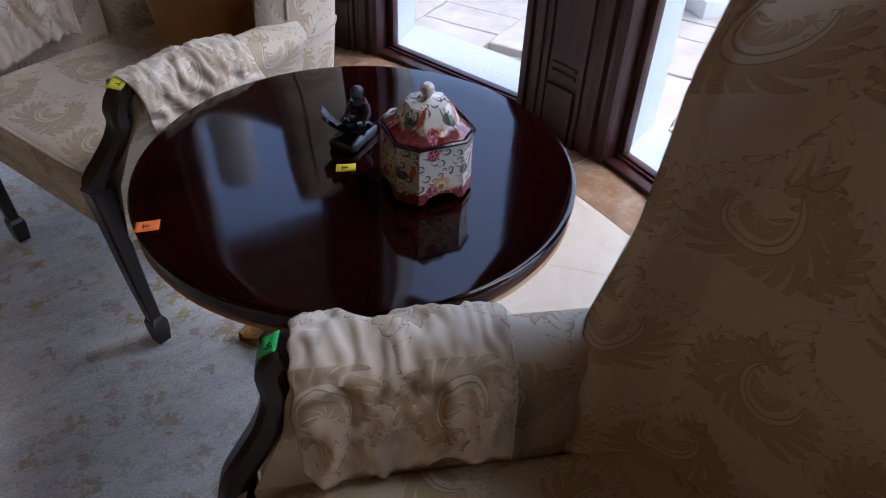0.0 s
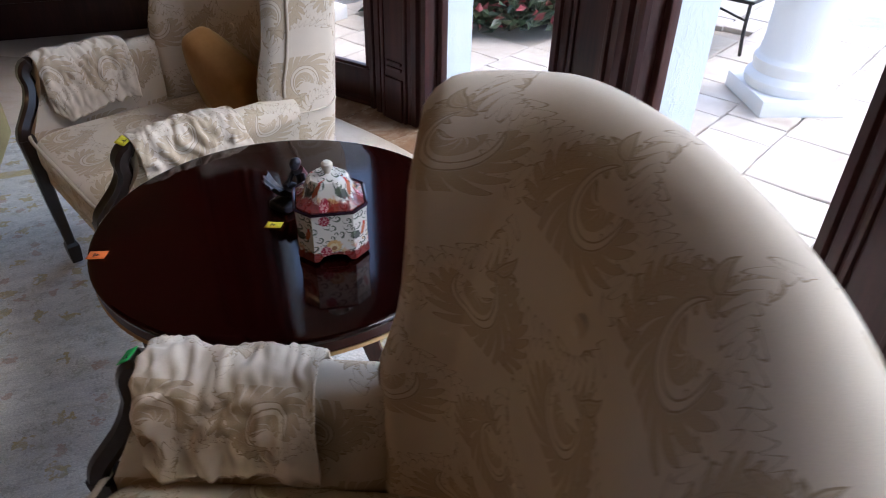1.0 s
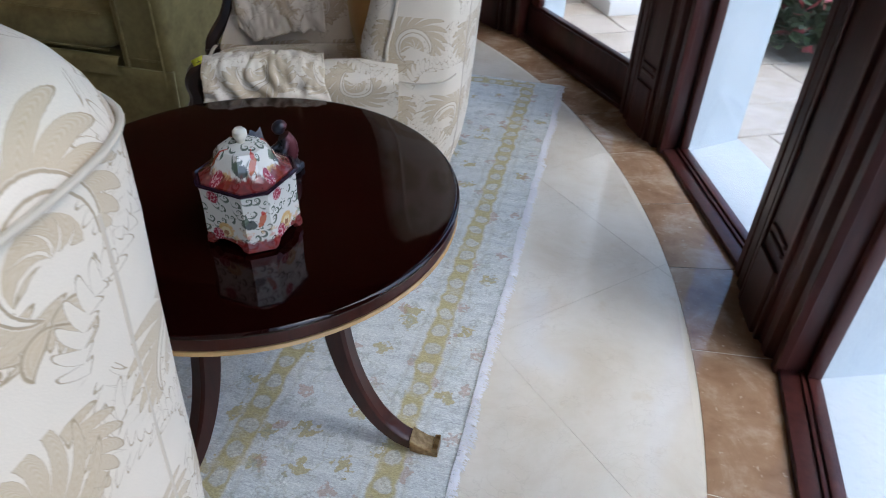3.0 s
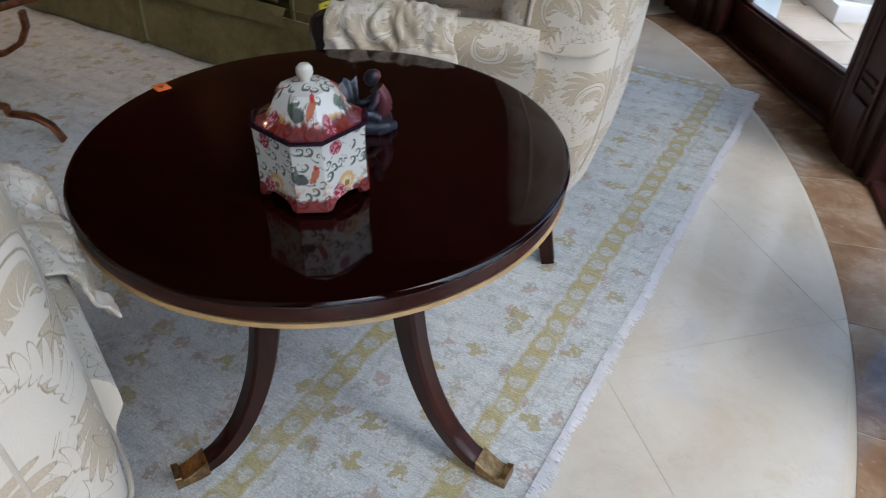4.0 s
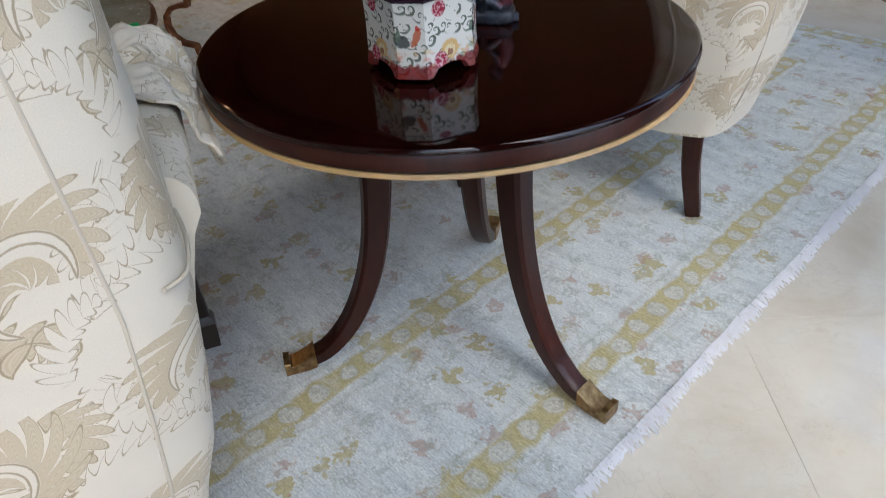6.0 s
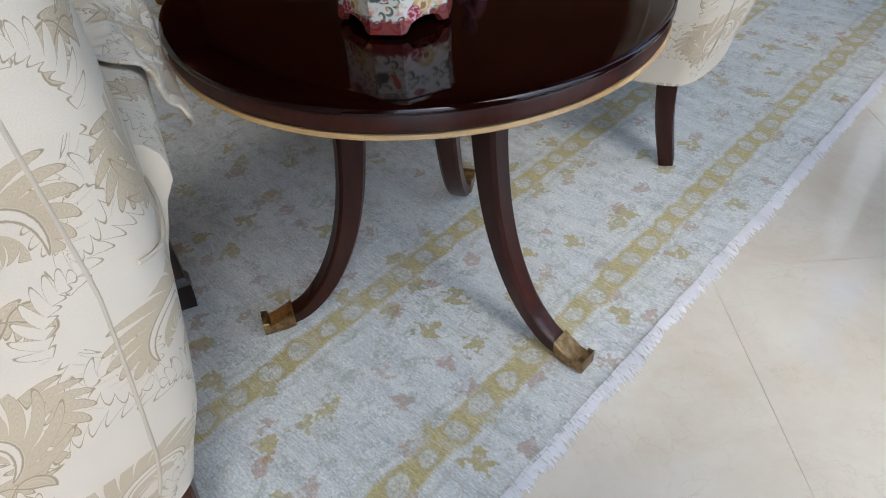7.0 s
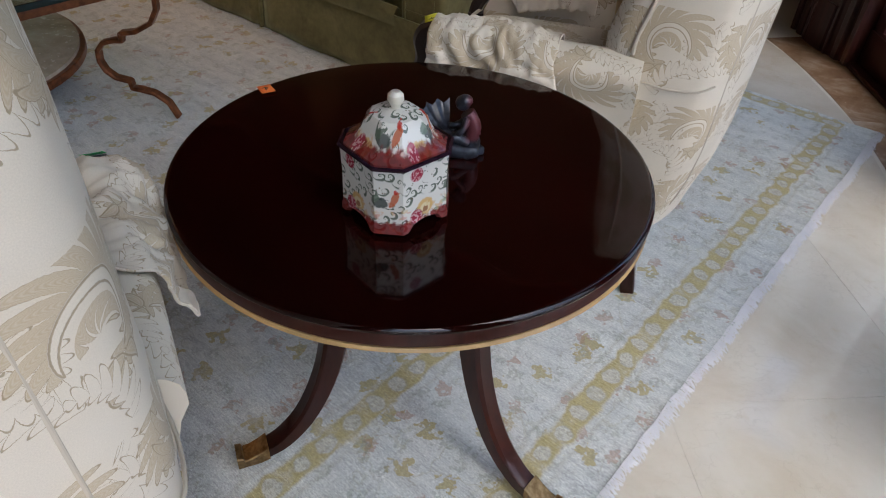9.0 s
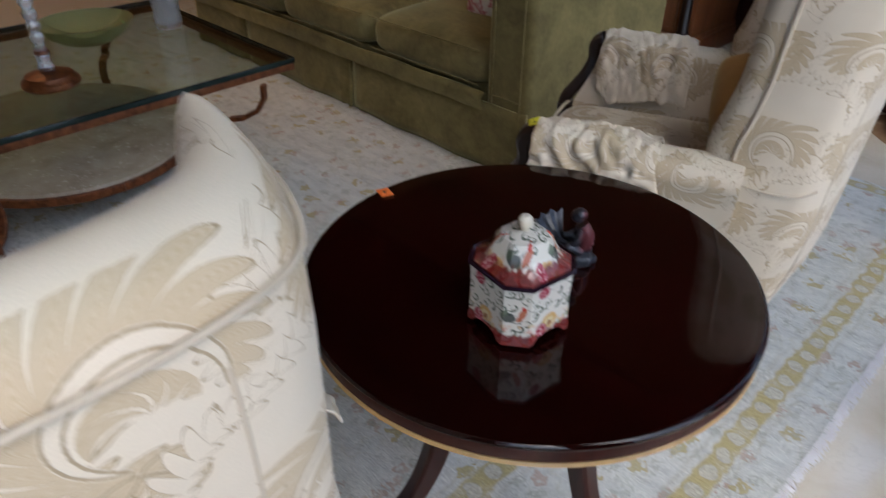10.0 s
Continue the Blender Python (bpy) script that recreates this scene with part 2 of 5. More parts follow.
    for at, solid_, spec in (
        (between, 0, (-0.005, -0.075, 0.085, 0.10, 35, 100, 1, 0.040, 0.018, 9, 55)),
        (between, 0, (0.075, 0.055, 0.075, 0.15, 150, 95, 1, 0.014, 0.036, 9, 60)),
        (between, 1, (-0.050, -0.050, 0.042, 0.25, 60, 130, 1, 0.026, 0.010, 7, 50)),
        (between, 0, (0.030, 0.020, 0.030, 0.30, 180, 200, -1, 0.028, 0.004, 10, 55)),
        (between, 1, (-0.06, 0.035, 0.05, 0.20, -60, 110, -1, 0.026, 0.014, 7, 50)),
        (main, 1, (0.0, 0.022, 0.040, 0.12, -62, 262, 1, 0.052, 0.0, 13, 48)),
        (main, 1, (0.002, 0.020, 0.029, 0.25, -20, 215, 1, 0.0, 0.028, 5, 60)),
        (main, 1, (0.014, -0.040, 0.024, 0.35, -10, 265, 1, 0.012, 0.009, 3, 0)),
        (main, 0, (-0.045, -0.062, 0.050, 0.10, -20, 105, 1, 0.028, 0.010, 8, 55)),
        (main, -1, (0.0, 0.022, 0.0385, 0.12, -60, 262, 1, 0.006, 0.006, 0, 0)),
    ):
        m = frond(at, *spec)
        inside = k.step(m, -0.0002, 0.0006)
        edge = k.math("SUBTRACT", 1.0, k.step(k.math("ABSOLUTE", k.math("SUBTRACT", m, 0.0015)), 0.0005, 0.0013))
        rings = k.math("MULTIPLY_ADD", k.math("SINE", k.math("MULTIPLY", m, 1500.0)), 0.16, 0.84)
        tone = k.math("MULTIPLY", rings, inside) if solid_ == 1 else None
        if fillm is None:
            fillm, lines = k.math("MULTIPLY", inside, 0.0), edge
            continue
        keep = k.math("SUBTRACT", 1.0, inside)
        fillm = k.math("MULTIPLY", fillm, keep)
        if tone is not None:
            fillm = k.math("ADD", fillm, tone)
        lines = k.math("MAXIMUM", k.math("MULTIPLY", lines, keep), edge)
    weave = k.noise(k.vmath("MULTIPLY", uv, (900, 900, 1)), 1.0, 2)
    soft = k.noise(uv, 7, 3)
    base = k.mix(k.step(soft, 0.35, 0.7), ground, tuple(g * 0.93 for g in ground))
    patchy = k.math("MULTIPLY_ADD", soft, 0.5, 0.6)
    c = k.mix(k.math("MULTIPLY", fillm, k.math("MINIMUM", patchy, 1.0)), base, fill)
    c = k.mix(k.math("MULTIPLY", lines, 0.88), c, line)
    c = k.mix(0.16, c, k.ramp(weave, (0.3, (0.35, 0.33, 0.3)), (0.7, (1, 1, 1))), "MULTIPLY")
    k.color(c)
    k.rough(k.math("SUBTRACT", 0.78, k.math("MULTIPLY", fillm, 0.14)))
    h = k.math("ADD", k.math("MULTIPLY", fillm, 0.4), k.math("ADD", k.math("MULTIPLY", lines, -0.6), k.math("MULTIPLY", weave, 0.25)))
    k.bump(h, 0.35, 0.0009)
    k.b.inputs["Sheen Weight"].default_value = sheen
    k.b.inputs["Sheen Roughness"].default_value = 0.4
    return k.m


M_FABRIC = fabric_mat("cream_damask", (0.69, 0.62, 0.495), (0.455, 0.355, 0.21), (0.33, 0.255, 0.15))
M_PIPING = Mat("cream_piping", 0.8, 0, (0.5, 0.44, 0.34)).m


def velvet_mat(name, dark, light):
    k = Mat(name, 0.85)
    v = k.coord()
    n = k.noise(v, 4.5, 5, 0.65, 0.8)
    f = k.noise(v, 55, 3)
    s = k.math("ADD", k.math("MULTIPLY", n, 0.8), k.math("MULTIPLY", f, 0.25))
    k.color(k.ramp(s, (0.32, dark), (0.7, light)))
    k.bump(f, 0.25, 0.002)
    k.b.inputs["Sheen Weight"].default_value = 0.8
    k.b.inputs["Sheen Roughness"].default_value = 0.35
    k.b.inputs["Sheen Tint"].default_value = (0.75, 0.72, 0.4, 1)
    return k.m


M_VELVET = velvet_mat("olive_velvet", (0.085, 0.066, 0.020), (0.24, 0.195, 0.068))
M_CUSHION = velvet_mat("ochre_cushion", (0.3, 0.15, 0.04), (0.42, 0.22, 0.07))


def brass():
    k = Mat("worn_brass", 0.38, 0.95)
    n = k.noise(k.coord(), 70, 5)
    k.color(k.ramp(n, (0.35, (0.19, 0.11, 0.045)), (0.65, (0.42, 0.28, 0.13))))
    k.rough(k.math("ADD", 0.25, k.math("MULTIPLY", n, 0.3)))
    return k.m


M_BRASS = brass()


def rug_mat():
    """Pale blue wool rug: heathered ground, two gold guard bands with rosettes, scattered faded flowers."""
    k = Mat("oushak_wool", 0.95)
    v = k.coord()
    x, y, z = k.xyz(v)
    wob = k.node("TexNoise", Vector=v, Scale=22.0, Detail=3.0)
    wx, wy, _ = k.xyz(k.vmath("SCALE", k.vmath("SUBTRACT", wob.outputs["Color"], (0.5, 0.5, 0.5)), 0.032))
    xw, yw = k.math("ADD", x, wx), k.math("ADD", y, wy)
    # heathered streaks across the rug
    heath = k.noise(k.vmath("MULTIPLY", v, (40, 260, 1)), 1.0, 4, 0.65)
    heath2 = k.noise(k.vmath("MULTIPLY", v, (6, 26, 1)), 1.0, 3, 0.6)
    h = k.math("ADD", k.math("MULTIPLY", heath, 0.55), k.math("MULTIPLY", heath2, 0.45))
    ground = k.ramp(h, (0.32, (0.42, 0.43, 0.42)), (0.5, (0.625, 0.635, 0.60)), (0.68, (0.76, 0.76, 0.70)))
    gold = k.ramp(heath, (0.3, (0.40, 0.31, 0.10)), (0.7, (0.58, 0.49, 0.22)))
    # distance from the rug's edge, along the two visible sides
    ex = k.math("SUBTRACT", 0.40, xw)
    ey = k.math("SUBTRACT", 2.01, yw)

    def band(e, at, half):
        return k.math("SUBTRACT", 1.0, k.step(k.math("ABSOLUTE", k.math("SUBTRACT", e, at)), half - 0.006, half + 0.006))

    def inside(e, at):
        return k.step(e, at - 0.004, at + 0.004)

    fade = k.step(k.noise(v, 16, 4, 0.7), 0.28, 0.52)
    b1 = k.math("MULTIPLY", band(ex, 0.143, 0.026), inside(ey, 0.03))
    b2 = k.math("MULTIPLY", band(ey, 0.06, 0.026), inside(ex, 0.12))
    b3 = k.math("MULTIPLY", band(ex, 0.470, 0.026), inside(ey, 0.35))
    b4 = k.math("MULTIPLY", band(ey, 0.385, 0.028), inside(ex, 0.45))
    guard = k.math("MAXIMUM", k.math("MAXIMUM", b1, b2), k.math("MAXIMUM", b3, b4))

    def rosettes(along, e, at, step_=0.066):
        u = k.math("SUBTRACT", k.math("FRACT", k.math("DIVIDE", along, step_)), 0.5)
        r = k.vmath("LENGTH", k.vec(k.math("MULTIPLY", u, step_), k.math("SUBTRACT", e, at), 0.0))
        ring = k.math("SUBTRACT", 1.0, k.step(k.math("ABSOLUTE", k.math("SUBTRACT", r, 0.022)), 0.002, 0.006))
        core = k.math("SUBTRACT", 1.0, k.step(r, 0.016, 0.023))
        return ring, core

    r1, c1 = rosettes(yw, ex, 0.143)
    r3, c3 = rosettes(yw, ex, 0.470)
    r2, c2 = rosettes(xw, ey, 0.06)
    ring = k.math("MAXIMUM", k.math("MULTIPLY", r1, b1), k.math("MAXIMUM", k.math("MULTIPLY", r3, b3), k.math("MULTIPLY", r2, b2)))
    core = k.math("MAXIMUM", k.math("MULTIPLY", c1, b1), k.math("MAXIMUM", k.math("MULTIPLY", c3, b3), k.math("MULTIPLY", c2, b2)))
    col = k.mix(k.math("MULTIPLY", guard, k.math("ADD", 0.5, k.math("MULTIPLY", fade, 0.42))), ground, gold)
    speck = k.step(k.noise(v, 120, 2, 0.6), 0.46, 0.60)
    col = k.mix(k.math("MULTIPLY", core, 0.7), col, k.mix(k.math("MULTIPLY", speck, 0.55), ground, (0.36, 0.36, 0.33)))
    col = k.mix(k.math("MULTIPLY", ring, 0.3), col, (0.42, 0.35, 0.17))
    thin = k.math("MAXIMUM", band(ex, 0.188, 0.004), k.math("MAXIMUM", band(ex, 0.098, 0.004), k.math("MAXIMUM", band(ex, 0.425, 0.004), band(ex, 0.515, 0.004))))
    col = k.mix(k.math("MULTIPLY", thin, k.math("MULTIPLY", fade, 0.3)), col, (0.34, 0.31, 0.2))

    # scattered flowers and leaves between and inside the bands
    def flowers(scale, seed, lo, colour, amount, ragged=0.12):
        vo = k.t.nodes.new("ShaderNodeTexVoronoi")
        vo.voronoi_dimensions = "2D"
        vo.inputs["Scale"].default_value = scale
        wob2 = k.node("TexNoise", Vector=v, Scale=scale * 4.5, Detail=2.0)
        off = k.vmath("SCALE", k.vmath("SUBTRACT", wob2.outputs["Color"], (0.5, 0.5, 0.5)), ragged * 2.2 / scale * 2.2)
        k.t.links.new(k.vmath("ADD", k.vmath("ADD", v, off), (seed, seed * 0.7, 0.0)), vo.inputs["Vector"])
        pick = k.xyz(vo.outputs["Color"])[0]
        on = k.math("GREATER_THAN", pick, lo)
        shape = k.math("SUBTRACT", 1.0, k.step(vo.outputs["Distance"], 0.17, 0.26))
        f = k.math("MULTIPLY", k.math("MULTIPLY", shape, on), k.math("MULTIPLY", k.math("ADD", 0.45, k.math("MULTIPLY", fade, 0.55)), amount))
        f = k.math("MULTIPLY", f, k.math("SUBTRACT", 1.0, k.math("MINIMUM", 1.0, guard)))
        return k.mix(f, col, colour)

    col = flowers(11.0, 3.1, 0.62, (0.45, 0.36, 0.13), 0.8, 0.22)
    col = flowers(14.0, 7.7, 0.72, (0.42, 0.25, 0.17), 0.6, 0.2)
    col = flowers(17.0, 12.3, 0.55, (0.33, 0.35, 0.28), 0.45, 0.3)
    col = flowers(27.0, 17.9, 0.6, (0.34, 0.35, 0.31), 0.4, 0.3)
    twig = k.node("TexVoronoi", Vector=k.vmath("ADD", v, k.vmath("SCALE", wob.outputs["Color"], 0.12)), Scale=9.0)
    twig.feature = "DISTANCE_TO_EDGE"
    stem = k.math("SUBTRACT", 1.0, k.step(twig.outputs["Distance"], 0.012, 0.035))
    stem = k.math("MULTIPLY", k.math("MULTIPLY", stem, k.step(k.noise(v, 6, 2), 0.42, 0.6)), k.math("SUBTRACT", 1.0, guard))
    col = k.mix(k.math("MULTIPLY", stem, 0.35), col, (0.40, 0.38, 0.24))
    fine = k.noise(k.vmath("MULTIPLY", v, (0.7, 1.5, 1)), 260, 3, 0.7)
    col = k.mix(0.75, col, k.ramp(fine, (0.3, (0.55, 0.55, 0.55)), (0.7, (1.2, 1.2, 1.2))), "MULTIPLY")
    k.color(col)
    k.bump(k.math("ADD", k.math("MULTIPLY", fine, 0.8), k.math("MULTIPLY", heath, 0.6)), 0.6, 0.003)
    k.b.inputs["Sheen Weight"].default_value = 0.2
    return k.m


M_RUG = rug_mat()
M_FRINGE = Mat("white_cotton_fringe", 0.95, 0, (0.72, 0.70, 0.70)).m


def marble_mat():
    k = Mat("cream_marble", 0.06)
    k.b.inputs["IOR"].default_value = 1.7
    v = k.coord()
    w = k.node("TexNoise", Vector=v, Scale=2.2, Detail=5.0)
    p = k.vmath("ADD", v, k.vmath("SCALE", w.outputs["Color"], 0.5))
    vo = k.t.nodes.new("ShaderNodeTexVoronoi")
    vo.feature = "DISTANCE_TO_EDGE"
    vo.inputs["Scale"].default_value = 26.0
    wn = k.node("TexNoise", Vector=v, Scale=60.0, Detail=3.0)
    k.t.links.new(k.vmath("ADD", k.vmath("MULTIPLY", p, (0.7, 1.3, 1)), k.vmath("SCALE", wn.outputs["Color"], 0.03)), vo.inputs["Vector"])
    vein = k.math("SUBTRACT", 1.0, k.step(vo.outputs["Distance"], 0.0, 0.045))
    vein = k.math("MULTIPLY", vein, k.step(k.noise(v, 7, 3), 0.4, 0.65))
    cloud = k.noise(v, 4.5, 6, 0.62, 0.4)
    c = k.ramp(cloud, (0.3, (0.62, 0.535, 0.41)), (0.5, (0.69, 0.62, 0.51)), (0.72, (0.75, 0.69, 0.59)))
    c = k.mix(k.math("MULTIPLY", vein, 0.2), c, (0.40, 0.33, 0.24))
    blot = k.step(k.noise(v, 11, 4), 0.62, 0.75)
    c = k.mix(k.math("MULTIPLY", blot, 0.3), c, (0.56, 0.42, 0.24))
    rnd = k.node("ObjectInfo").outputs["Random"]
    c = k.mix(k.math("MULTIPLY", rnd, 0.12), c, (0.47, 0.4, 0.3))
    k.color(c)
    k.rough(k.math("ADD", 0.01, k.math("MULTIPLY", k.noise(v, 25, 4), 0.045)))
    return k.m


def travertine_mat(name, lo, mid, hi, rough, pits=0.6, scale=1.0):
    k = Mat(name, rough)
    v = k.coord()
    rnd = k.node("ObjectInfo").outputs["Random"]
    p = k.vmath("ADD", v, k.vec(k.math("MULTIPLY", rnd, 9.0), 0.0, 0.0))
    cloud = k.noise(p, 7 * scale, 7, 0.65, 0.6)
    band = k.noise(k.vmath("MULTIPLY", p, (2.5, 3.5, 1)), 3 * scale, 5, 0.6, 0.8)
    f = k.math("ADD", k.math("MULTIPLY", cloud, 0.6), k.math("MULTIPLY", band, 0.4))
    c = k.ramp(f, (0.36, lo), (0.5, mid), (0.66, hi))
    pit = k.step(k.noise(p, 55 * scale, 3, 0.6), 0.62, 0.72)
    c = k.mix(k.math("MULTIPLY", pit, pits), c, hi)
    c = k.mix(k.math("MULTIPLY", rnd, 0.3), c, mid)
    k.color(c)
    k.rough(k.math("ADD", rough, k.math("MULTIPLY", pit, 0.2)))
    k.bump(k.math("MULTIPLY", pit, -1.0), 0.25, 0.001)
    return k.m


M_MARBLE = marble_mat()
M_BORDER = travertine_mat("brown_travertine", (0.20, 0.11, 0.06), (0.31, 0.19, 0.11), (0.52, 0.41, 0.30), 0.02, 0.75)
M_PAVER = travertine_mat("pale_paver", (0.40, 0.33, 0.255), (0.51, 0.445, 0.365), (0.60, 0.545, 0.47), 0.75, 0.3, 0.6)
M_GROUT = Mat("grout", 0.5, 0, (0.63, 0.56, 0.45)).m
M_SOIL = Mat("sandy_joint", 0.95, 0, (0.40, 0.34, 0.27)).m


def stucco():
    k = Mat("white_stucco", 0.85)
    v = k.coord()
    n = k.noise(v, 38, 5, 0.6, 0.4)
    ridge = k.step(n, 0.45, 0.62)
    k.color(k.ramp(k.noise(v, 3, 4), (0.3, (0.47, 0.515, 0.53)), (0.7, (0.55, 0.585, 0.595))))
    k.bump(k.math("ADD", ridge, k.math("MULTIPLY", k.noise(v, 120, 3), 0.4)), 0.4, 0.003)
    return k.m


M_STUCCO = stucco()


def plaster(name, a, b, rough=0.8):
    k = Mat(name, rough)
    v = k.coord()
    k.color(k.ramp(k.noise(v, 2.2, 5), (0.3, a), (0.7, b)))
    k.bump(k.noise(v, 90, 3), 0.1, 0.002)
    return k.m


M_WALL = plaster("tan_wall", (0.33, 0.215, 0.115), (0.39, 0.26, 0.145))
# darker brown for unseen walls, set to cut the room's bounced light
M_DIMWALL = plaster("dim_unseen_wall", (0.15, 0.068, 0.024), (0.19, 0.09, 0.034))
M_CEIL = wood_mat("stained_ceiling", (0.03, 0.016, 0.009), (0.06, 0.033, 0.018), 0.5, 0.5, 0)
M_GREYWALL = plaster("pale_grey_wall", (0.5, 0.52, 0.55), (0.58, 0.6, 0.62))
M_WHITE = plaster("white_cast_stone", (0.74, 0.73, 0.7), (0.8, 0.79, 0.76), 0.7)


def glass_mat(name, tint=(1, 1, 1), gloss=0.08):
    m = bpy.data.materials.new(name)
    m.use_nodes = True
    t = m.node_tree
    t.nodes.clear()
    out = t.nodes.new("ShaderNodeOutputMaterial")
    tr = t.nodes.new("ShaderNodeBsdfTransparent")
    tr.inputs[0].default_value = (*tint, 1)
    gl = t.nodes.new("ShaderNodeBsdfGlossy")
    gl.inputs["Roughness"].default_value = 0.02
    lw = t.nodes.new("ShaderNodeLayerWeight")
    pw = t.nodes.new("ShaderNodeMath")
    pw.operation = "POWER"
    pw.inputs[1].default_value = 4.0
    t.links.new(lw.outputs["Facing"], pw.inputs[0])
    fr = t.nodes.new("ShaderNodeMath")
    fr.operation = "MULTIPLY_ADD"
    fr.inputs[1].default_value, fr.inputs[2].default_value = 0.5, gloss * 0.5
    t.links.new(pw.outputs[0], fr.inputs[0])
    mx = t.nodes.new("ShaderNodeMixShader")
    t.links.new(fr.outputs[0], mx.inputs[0])
    t.links.new(tr.outputs[0], mx.inputs[1])
    t.links.new(gl.outputs[0], mx.inputs[2])
    t.links.new(mx.outputs[0], out.inputs[0])
    return m


M_GLASS = glass_mat("window_glass", (0.93, 0.97, 0.98))
M_TABLEGLASS = glass_mat("table_glass", (0.78, 0.86, 0.82))

# ---------------------------------------------------------------- the room
def structure(name, bm, material, label, category, smooth=False):
    return tagged(finish(name, bm, material, smooth=smooth), label, category, kind="structure")


ROOM_X0, ROOM_Y0, ROOM_Y1, HIGH = -7.5, -3.6, 3.42, 4.2


def arc(r, a0, a1, n):
    return [polar(r, a0 + (a1 - a0) * i / (n - 1)) for i in range(n)]


FLOOR_PLAN = [(ROOM_X0, ROOM_Y0), *[(p.x, p.y) for p in arc(3.2, -72, 72, 40)], (ROOM_X0, ROOM_Y1 + 0.4)]
floor = structure("floor", prism([(ROOM_X0, -4.2), (2.0, -4.2), (1.15, -0.9), (1.1, 0.2), (1.1, 0.6), (0.8, 1.7), (0.1, 2.9), (0.1, 4.2), (ROOM_X0, 4.2)], -0.12, -0.0012), M_GROUT, "cream marble floor with a brown travertine border along the windows", "floor")
ceiling = structure("ceiling", prism([(ROOM_X0, -4.4), (1.6, -4.4), (1.6, 4.4), (ROOM_X0, 4.4)], HIGH, HIGH + 0.1), M_CEIL, "dark stained timber ceiling", "ceiling")
structure("wall_north", box(ROOM_X0, ROOM_Y1, 0, 0.02, ROOM_Y1 + 0.15, HIGH), M_WALL, "cream painted wall with a dark baseboard", "wall")
# side walls out of view, coloured dark to dim the light they return
structure("wall_west", box(ROOM_X0 - 0.15, -4.2, 0, ROOM_X0, 4.2, HIGH), M_DIMWALL, "unseen wall in dark brown, chosen to lower bounced light", "wall")
structure("wall_south", join(box(ROOM_X0, ROOM_Y0 - 0.15, 0, -1.4, ROOM_Y0, HIGH), box(-1.82, ROOM_Y0, 0, -1.62, -3.2, HIGH)), M_DIMWALL, "unseen wall in dark brown, chosen to lower bounced light", "wall")
base = structure("baseboard_north", join(box(ROOM_X0, ROOM_Y1 - 0.025, 0, -0.08, ROOM_Y1, 0.2, 0.004), box(ROOM_X0, ROOM_Y1 - 0.032, 0.2, -0.08, ROOM_Y1, 0.24, 0.008)), M_JOINERY, "tall dark wooden baseboard", "baseboard")
trim = structure("trim_1", join(*[box(x, ROOM_Y1 - 0.012, 0.3, x + 0.012, ROOM_Y1, 2.5) for x in (-2.6, -1.55, -0.5)]), M_WALL, "thin wall panel joints", "wall trim")
# short return wall between the bay and the far wall
structure("wall_east", join(prism([(-0.02, 2.83), (0.1, 2.83), (0.1, 3.5), (-0.02, 3.5)], 0, HIGH)), M_WALL, "cream painted return wall beside the glazed door", "wall")
structure("baseboard_east", prism([(-0.045, 2.9), (-0.022, 2.9), (-0.022, 3.38), (-0.045, 3.38)], 0, 0.22, 0.004), M_JOINERY, "tall dark wooden baseboard", "baseboard")

# ring fittings round the ceiling lamps, those added as fill included
for x, y, watts in CEILING_AND_FILL_LAMPS:
    fit = tagged(empty("ceiling_or_fill_light", pose(x, y, HIGH)), "small round recessed ceiling light, two inferred from reflections, the rest added fill", "ceiling light", group="ceiling lights")
    part("trim_ring", lathe([(0.05, -0.03), (0.062, -0.03), (0.066, -0.02), (0.066, 0.0), (0.05, 0.0)], 24), M_BRASS, fit)

# ---------------------------------------------------------------- the bay of windows
R_GLASS, R_IN, R_OUT, R_BAND = 3.465, 3.40, 3.74, 3.75


def chord(r, a0, a1):
    return polar(r, a0), polar(r, a1)


def slab(p, q, t0, t1, z0, z1, bevel=0.0):
    """A straight upright slab from p to q on plan, reaching t0 to t1 to its outer side."""
    d = (q - p).normalized()
    n = Vector((d.y, -d.x, 0))
    pts = [p + n * t0, q + n * t0, q + n * t1, p + n * t1]
    return prism([(v.x, v.y) for v in pts], z0, z1, bevel)


